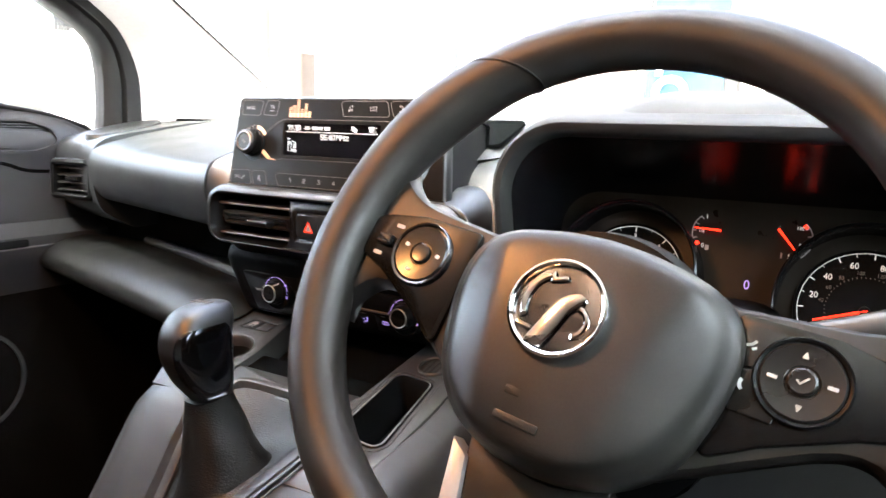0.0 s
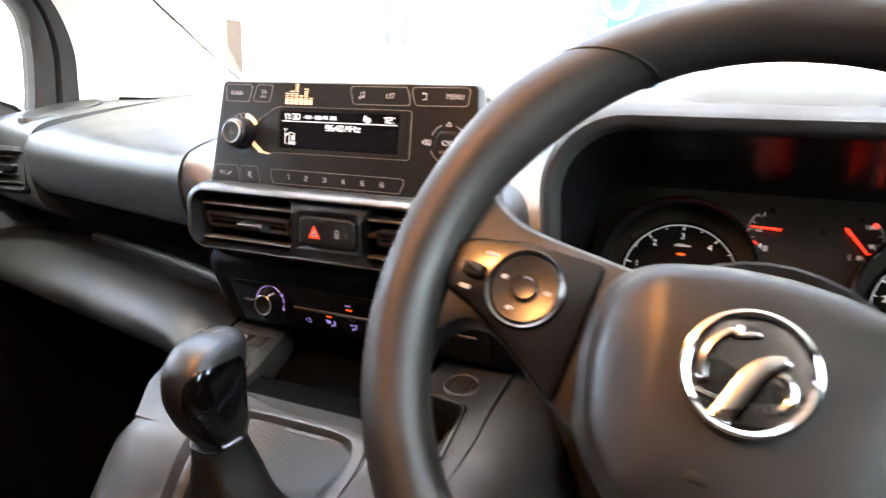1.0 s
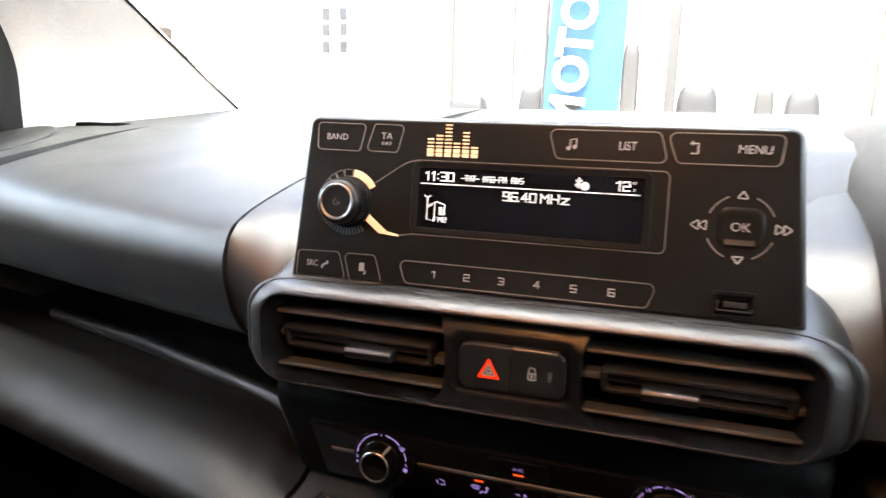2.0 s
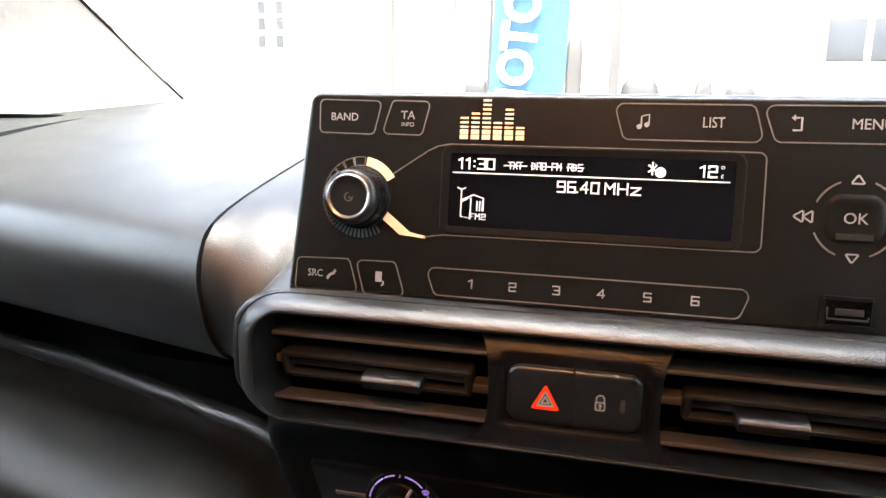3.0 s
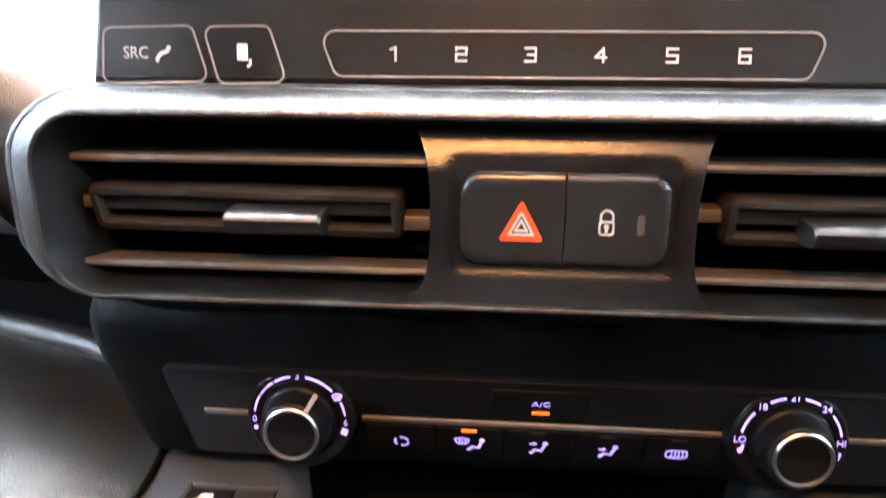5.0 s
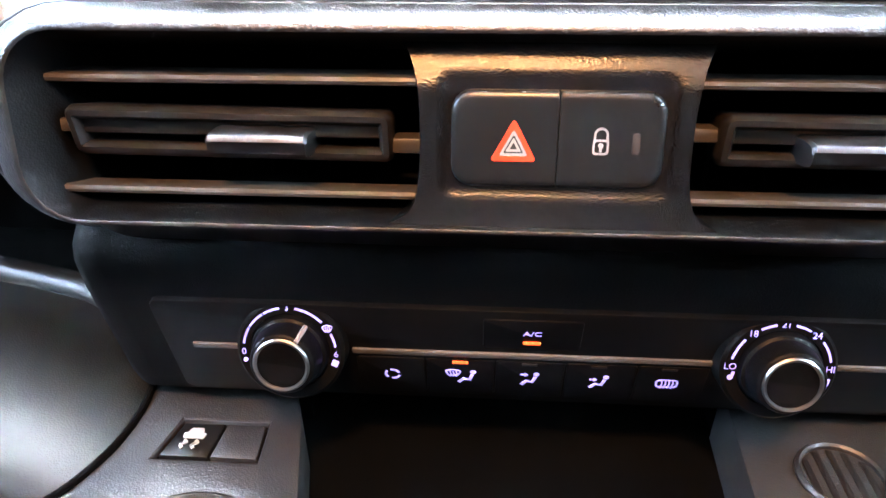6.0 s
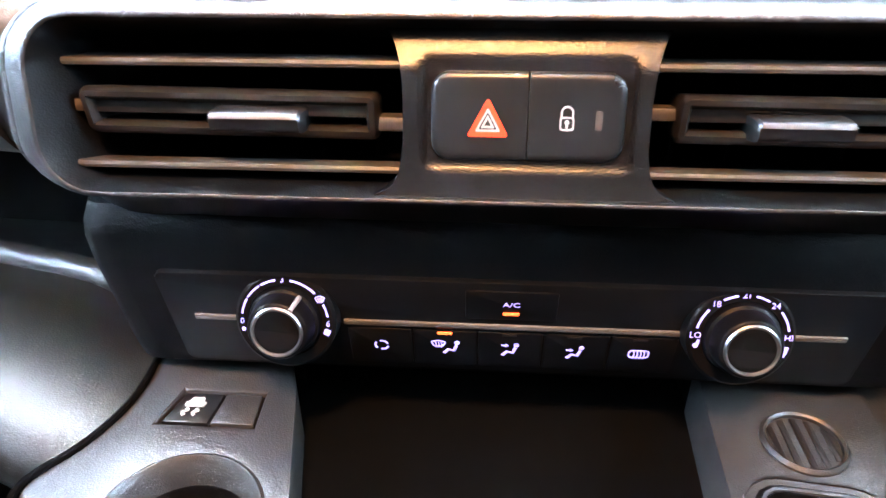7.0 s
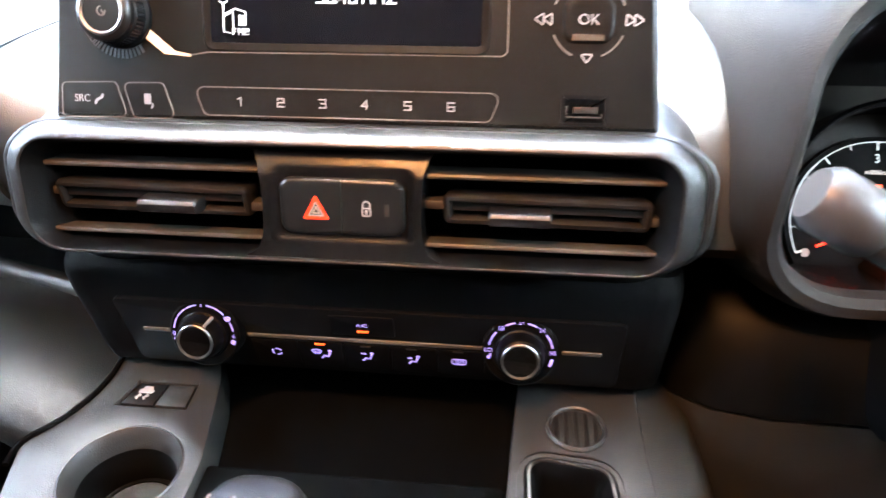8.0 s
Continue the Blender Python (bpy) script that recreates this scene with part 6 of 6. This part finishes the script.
def door(side):
    """Door card below the window, with arm rest, pull recess and speaker arch."""
    d = thing("door_1" if side > 0 else "door_2", "dark plastic door card with recessed grille and arm rest", "door", kind="structure")
    prof = [(-0.800, -0.66), (-0.745, -0.66), (-0.745, -0.20), (-0.722, -0.150), (-0.704, -0.122), (-0.704, -0.094), (-0.724, -0.083), (-0.742, -0.074), (-0.742, 0.020), (-0.735, 0.045), (-0.742, 0.075), (-0.756, 0.090), (-0.800, 0.090)]
    loops = []
    for y, low in ((0.335, 0.055), (0.30, 0.028), (0.265, 0.008), (0.22, -0.012), (0.16, -0.022), (0.06, -0.026), (-0.30, -0.026), (-0.80, -0.026), (-1.45, -0.026)):
        loops.append([Vector((CX + (x - CX) * side, y, z if z < 0.03 else z - low)) for x, z in prof])
    part("door_card", rings(loops), M_DOOR, d)
    on_card = Matrix.Translation((CX + (-0.744 - CX) * side, 0, 0)) @ Matrix.Rotation(radians(90), 4, "Z") @ Matrix.Rotation(radians(90), 4, "X") @ Matrix.Diagonal((1, 1, side, 1))

    def card(name, bm, mat, label=""):
        q = part(name, bm, mat, d, label)
        q.matrix_basis = on_card

    oval = rpoly([(-0.06, 0.046), (0.158, 0.046), (0.200, 0.058), (0.184, 0.082), (0.150, 0.0925), (-0.06, 0.0925)], [0.012, 0.02, 0.014, 0.02, 0.03, 0.012], 6)
    card("speaker_grille", slab(oval, 0.0, 0.006, 0.002), M_BLACK, "dark mesh grille")
    for k in range(10):
        card("grille_bar", box(-0.05, 0.182 - abs(k - 4.5) * 0.0045, 0.0492 + 0.0043 * k, 0.0505 + 0.0043 * k, 0.005, 0.0075), M_DOOR)
    card("grille_rim", stroke(grown(oval, 0.003), 0.005, 0.0, 0.011), M_DOOR, "raised rim round the grille")
    # Raised near-black strip: shade of a crease in the card, put into colour.
    card("crease_shade", stroke(smooth_row([(-0.10, 0.034), (0.06, 0.031), (0.111, 0.0234), (0.137, 0.0140), (0.165, 0.0100), (0.22, 0.0090)], 4), 0.006, 0.0, 0.0030, False), M_VOID)
    card("switch_strip", slab(rrect(0.02, -0.104, 0.20, 0.014, 0.004), 0.0, 0.0412, 0.002), M_BLACK)
    card("strip_edge", stroke([(-0.08, -0.1138), (0.161, -0.1105)], 0.0020, 0.03, 0.0415, False), M_STRIP)
    # Thin dark sheet over the card: the shade down there painted on.
    card("card_shade_sheet", slab(rpoly([(-1.40, -0.655), (0.33, -0.655), (0.33, -0.165), (-1.40, -0.165)], 0.01), -0.02, 0.0022), M_CARPETSHADE, "dark sheet painting the shade on the lower door card")
    card("speaker_ring", stroke(disc(0.03, -0.33, 0.085, 48), 0.006, 0.0, 0.006), M_DOOR, "round speaker surround")
    pane = part("window_pane", box(-0.003, 0.003, -0.62, 0.30, 0.06, 0.60), M_GLASS, d, "clear window glass", smooth=False)
    pane.matrix_basis = Matrix.Translation((CX + (-0.772 - CX) * side, 0, 0))
    pane.visible_shadow = False
    part("sill_seal", sweep([(CX + (-0.757 - CX) * side, y, z) for y, z in ((0.295, 0.062), (0.262, 0.085), (0.20, 0.104), (0.12, 0.1165), (0.0, 0.118), (-1.45, 0.118))], 0.005, 8), M_RUBBER, d)
    part("window_header", box(CX + (-0.80 - CX) * side - 0.03, CX + (-0.74 - CX) * side + 0.0, -1.45, -0.30, 0.54, 0.60), M_RUBBER, d)
    # Unseen panel, added to block light from behind the door window.
    part("rear_light_blocker", box(*sorted((CX + (-0.82 - CX) * side, CX + (-0.735 - CX) * side)), -1.45, -0.60, 0.05, 0.60), M_CARPETSHADE, d)
    return d


door(1)
door(-1)
# side vent at the end of the dash
sv = thing("side_air_vent", "black rectangular side air vent at the dash end", "air vent", facing(-0.628, 0.150, 0.004, 3, 6))
svo = rrect(0, 0, 0.092, 0.060, 0.010, 5)
part("vent_frame", rings([flat(svo, -0.05), flat(grown(svo, 0.004), -0.012), flat(grown(svo, 0.002), 0.0), flat(grown(svo, -0.003), 0.0025), flat(grown(svo, -0.0065), 0.0), flat(grown(svo, -0.0075), -0.035)], False, False), M_BLACK, sv)
part("vent_back", slab(grown(svo, -0.005), -0.05, -0.036), M_VOID, sv)
for k in range(4):
    part("vent_slat", blade(-0.038, 0.038, 0.0180 - 0.012 * k, -0.006, -0.034, 0.0028, -0.004), M_SLATDARK, sv)
part("vent_tab", box(-0.012, 0.014, -0.002, 0.005, -0.02, 0.0, 0.001), M_BLACK, sv)
# Solid block, no opening: the slot's inner shade is painted near-black.
part("corner_slot_block", box(-0.690, -0.615, 0.405, 0.430, 0.090, 0.1062, 0.003), M_VOID, dash, "solid block painted dark as a demister slot")
# oval dish in the dash corner
dish = thing("dash_dish", "shallow oval dish in the dash corner top", "tray", Matrix.Translation((-0.645, 0.265, 0.0850)) @ Matrix.Rotation(radians(21), 4, "Z") @ Matrix.Rotation(radians(8.3), 4, "X"))
ov = [Vector((0.034 * math.cos(2 * math.pi * i / 40), 0.095 * math.sin(2 * math.pi * i / 40))) for i in range(40)]
part("dish_rim", rings([flat(grown(ov, 0.002), -0.004), flat(ov, 0.0035), flat(grown(ov, -0.003), 0.003), flat(grown(ov, -0.012), -0.001)], False, True), M_TRIM, dish)

# ---- outside ----
M_WALL = material("white_render", (0.42, 0.42, 0.41), 0.8, grain=0.2, size=60)
M_GROUND = material("pale_concrete", (0.30, 0.295, 0.285), 0.85, grain=0.3, size=40, vary=0.2)
M_BANNER = material("blue_banner_fabric", (0.0060, 0.054, 0.112), 0.7)
M_WHITE = material("white_paint", (0.82, 0.82, 0.82), 0.6)
M_POST = material("grey_steel", (0.026, 0.024, 0.022), 0.5)
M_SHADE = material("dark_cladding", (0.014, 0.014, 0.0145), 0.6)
M_BRICK = material("buff_stone", (0.034, 0.022, 0.014), 0.8, grain=0.6, size=30, vary=0.3)
GZ = -1.10
tagged(part("ground", box(-60, 60, -60, 60, GZ - 0.2, GZ), M_GROUND), "pale concrete forecourt ground", "ground", kind="structure")
M_DIMGLASS = material("dim_window_glass", (0.022, 0.024, 0.026), 0.2)
M_PILASTER = material("cream_pilaster", (0.085, 0.078, 0.066), 0.8, vary=0.2)
hall = thing("showroom_building", "white rendered showroom building with tall pilasters", "building")
part("wall", box(-16, 14, 9.0, 9.4, GZ, 5.0), M_WALL, hall)
part("roof", box(-16.4, 14.4, 8.8, 16.0, 5.0, 5.3), M_WHITE, hall)
for x in (-9.0, -3.2, -2.35, 0.72, 2.1, 3.1, 6.0):
    part("pilaster", box(x, x + 0.22, 8.86, 9.0, GZ, 4.6, 0.01), M_PILASTER, hall)
for x in (-5.0, -4.72):
    for z in (0.62, 0.86, 1.08):
        part("window", box(x, x + 0.10, 8.97, 8.995, z + 0.32, z + 0.48), M_DIMGLASS, hall)
big = part("window", box(2.24, 3.34, 8.95, 8.985, 0.74, 1.22, 0.01), M_DIMGLASS, hall, "wide dim shop window")
for x in (2.20, 2.74, 3.32):
    part("window_bar", box(x, x + 0.06, 8.93, 8.955, 0.72, 1.24), M_WHITE, big, "white window bar")
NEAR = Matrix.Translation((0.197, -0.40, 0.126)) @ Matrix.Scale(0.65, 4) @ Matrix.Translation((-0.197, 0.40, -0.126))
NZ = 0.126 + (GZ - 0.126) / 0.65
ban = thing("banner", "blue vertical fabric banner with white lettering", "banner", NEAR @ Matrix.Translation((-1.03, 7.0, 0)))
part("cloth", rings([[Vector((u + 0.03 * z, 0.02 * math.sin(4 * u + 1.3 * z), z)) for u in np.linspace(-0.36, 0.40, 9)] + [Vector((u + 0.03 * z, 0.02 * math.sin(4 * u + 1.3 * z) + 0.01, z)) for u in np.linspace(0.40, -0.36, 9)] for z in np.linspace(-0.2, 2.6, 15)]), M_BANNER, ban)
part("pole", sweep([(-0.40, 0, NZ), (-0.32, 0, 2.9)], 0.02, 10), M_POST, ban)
for k, word in enumerate("MOTO"):
    q = lettering(word, 0.34, 0.0, 0.0, 0.0, M_WHITE, ban, squeeze=0.92, bold=0.016)
    q.matrix_basis = Matrix.Translation((-0.10 + 0.03 * k, -0.040, (0.16, 0.54, 0.84, 1.15)[k])) @ Matrix.Rotation(radians(90), 4, "X") @ Matrix.Rotation(radians(84), 4, "Z")
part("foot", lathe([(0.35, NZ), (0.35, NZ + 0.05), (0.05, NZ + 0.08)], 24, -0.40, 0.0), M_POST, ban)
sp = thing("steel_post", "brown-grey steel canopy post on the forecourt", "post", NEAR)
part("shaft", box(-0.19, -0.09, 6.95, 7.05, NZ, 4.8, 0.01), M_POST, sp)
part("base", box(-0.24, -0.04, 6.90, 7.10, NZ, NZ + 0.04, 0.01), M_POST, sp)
# Dark shape of unknown kind, built as a roof edge; its posts are added.
cano = thing("dark_roof_shape", "dark grey shape of unknown kind on two added posts seen through the side window", "canopy")
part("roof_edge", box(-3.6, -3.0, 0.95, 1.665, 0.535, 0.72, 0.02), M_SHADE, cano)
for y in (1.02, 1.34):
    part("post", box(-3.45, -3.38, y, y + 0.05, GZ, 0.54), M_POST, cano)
pl_ = thing("stone_pillar", "buff stone gate pillar", "pillar")
part("shaft", box(-6.45, -6.18, 6.9, 7.2, GZ, 1.10, 0.02), M_BRICK, pl_)
def boulder(name, x, y, w, h, mat, label, cat):
    t = thing(name, label, cat, Matrix.Translation((x, y, GZ)))
    part("body", rings([[Vector((w * k * math.copysign(abs(c) ** 0.6, c), w * 0.6 * k * math.copysign(abs(s) ** 0.6, s), z)) for c, s in [(math.cos(2 * math.pi * i / 24), math.sin(2 * math.pi * i / 24)) for i in range(24)]] for z, k in ((0, 0.98), (h * 0.5, 1.0), (h - 0.16, 0.98), (h - 0.10, 0.94), (h - 0.05, 0.85), (h - 0.02, 0.70), (h - 0.004, 0.45), (h, 0.1))]), mat, t)
boulder("waste_bin", -0.28, 4.46, 0.055, 1.70, M_POST, "tall grey round-topped bin", "bin")
boulder("storage_box", 0.145, 4.50, 0.130, 1.44, M_SHADE, "dark covered storage box", "box")
boulder("storage_box", -0.96, 4.66, 0.100, 1.43, M_SHADE, "dark covered storage box", "box")
boulder("storage_box", -1.48, 4.80, 0.160, 1.37, M_SHADE, "dark covered storage box", "box")
boulder("storage_box", 0.56, 4.70, 0.060, 1.44, M_POST, "small dark covered box", "box")
boulder("storage_box", 0.80, 4.80, 0.110, 1.42, M_SHADE, "dark covered storage box", "box")
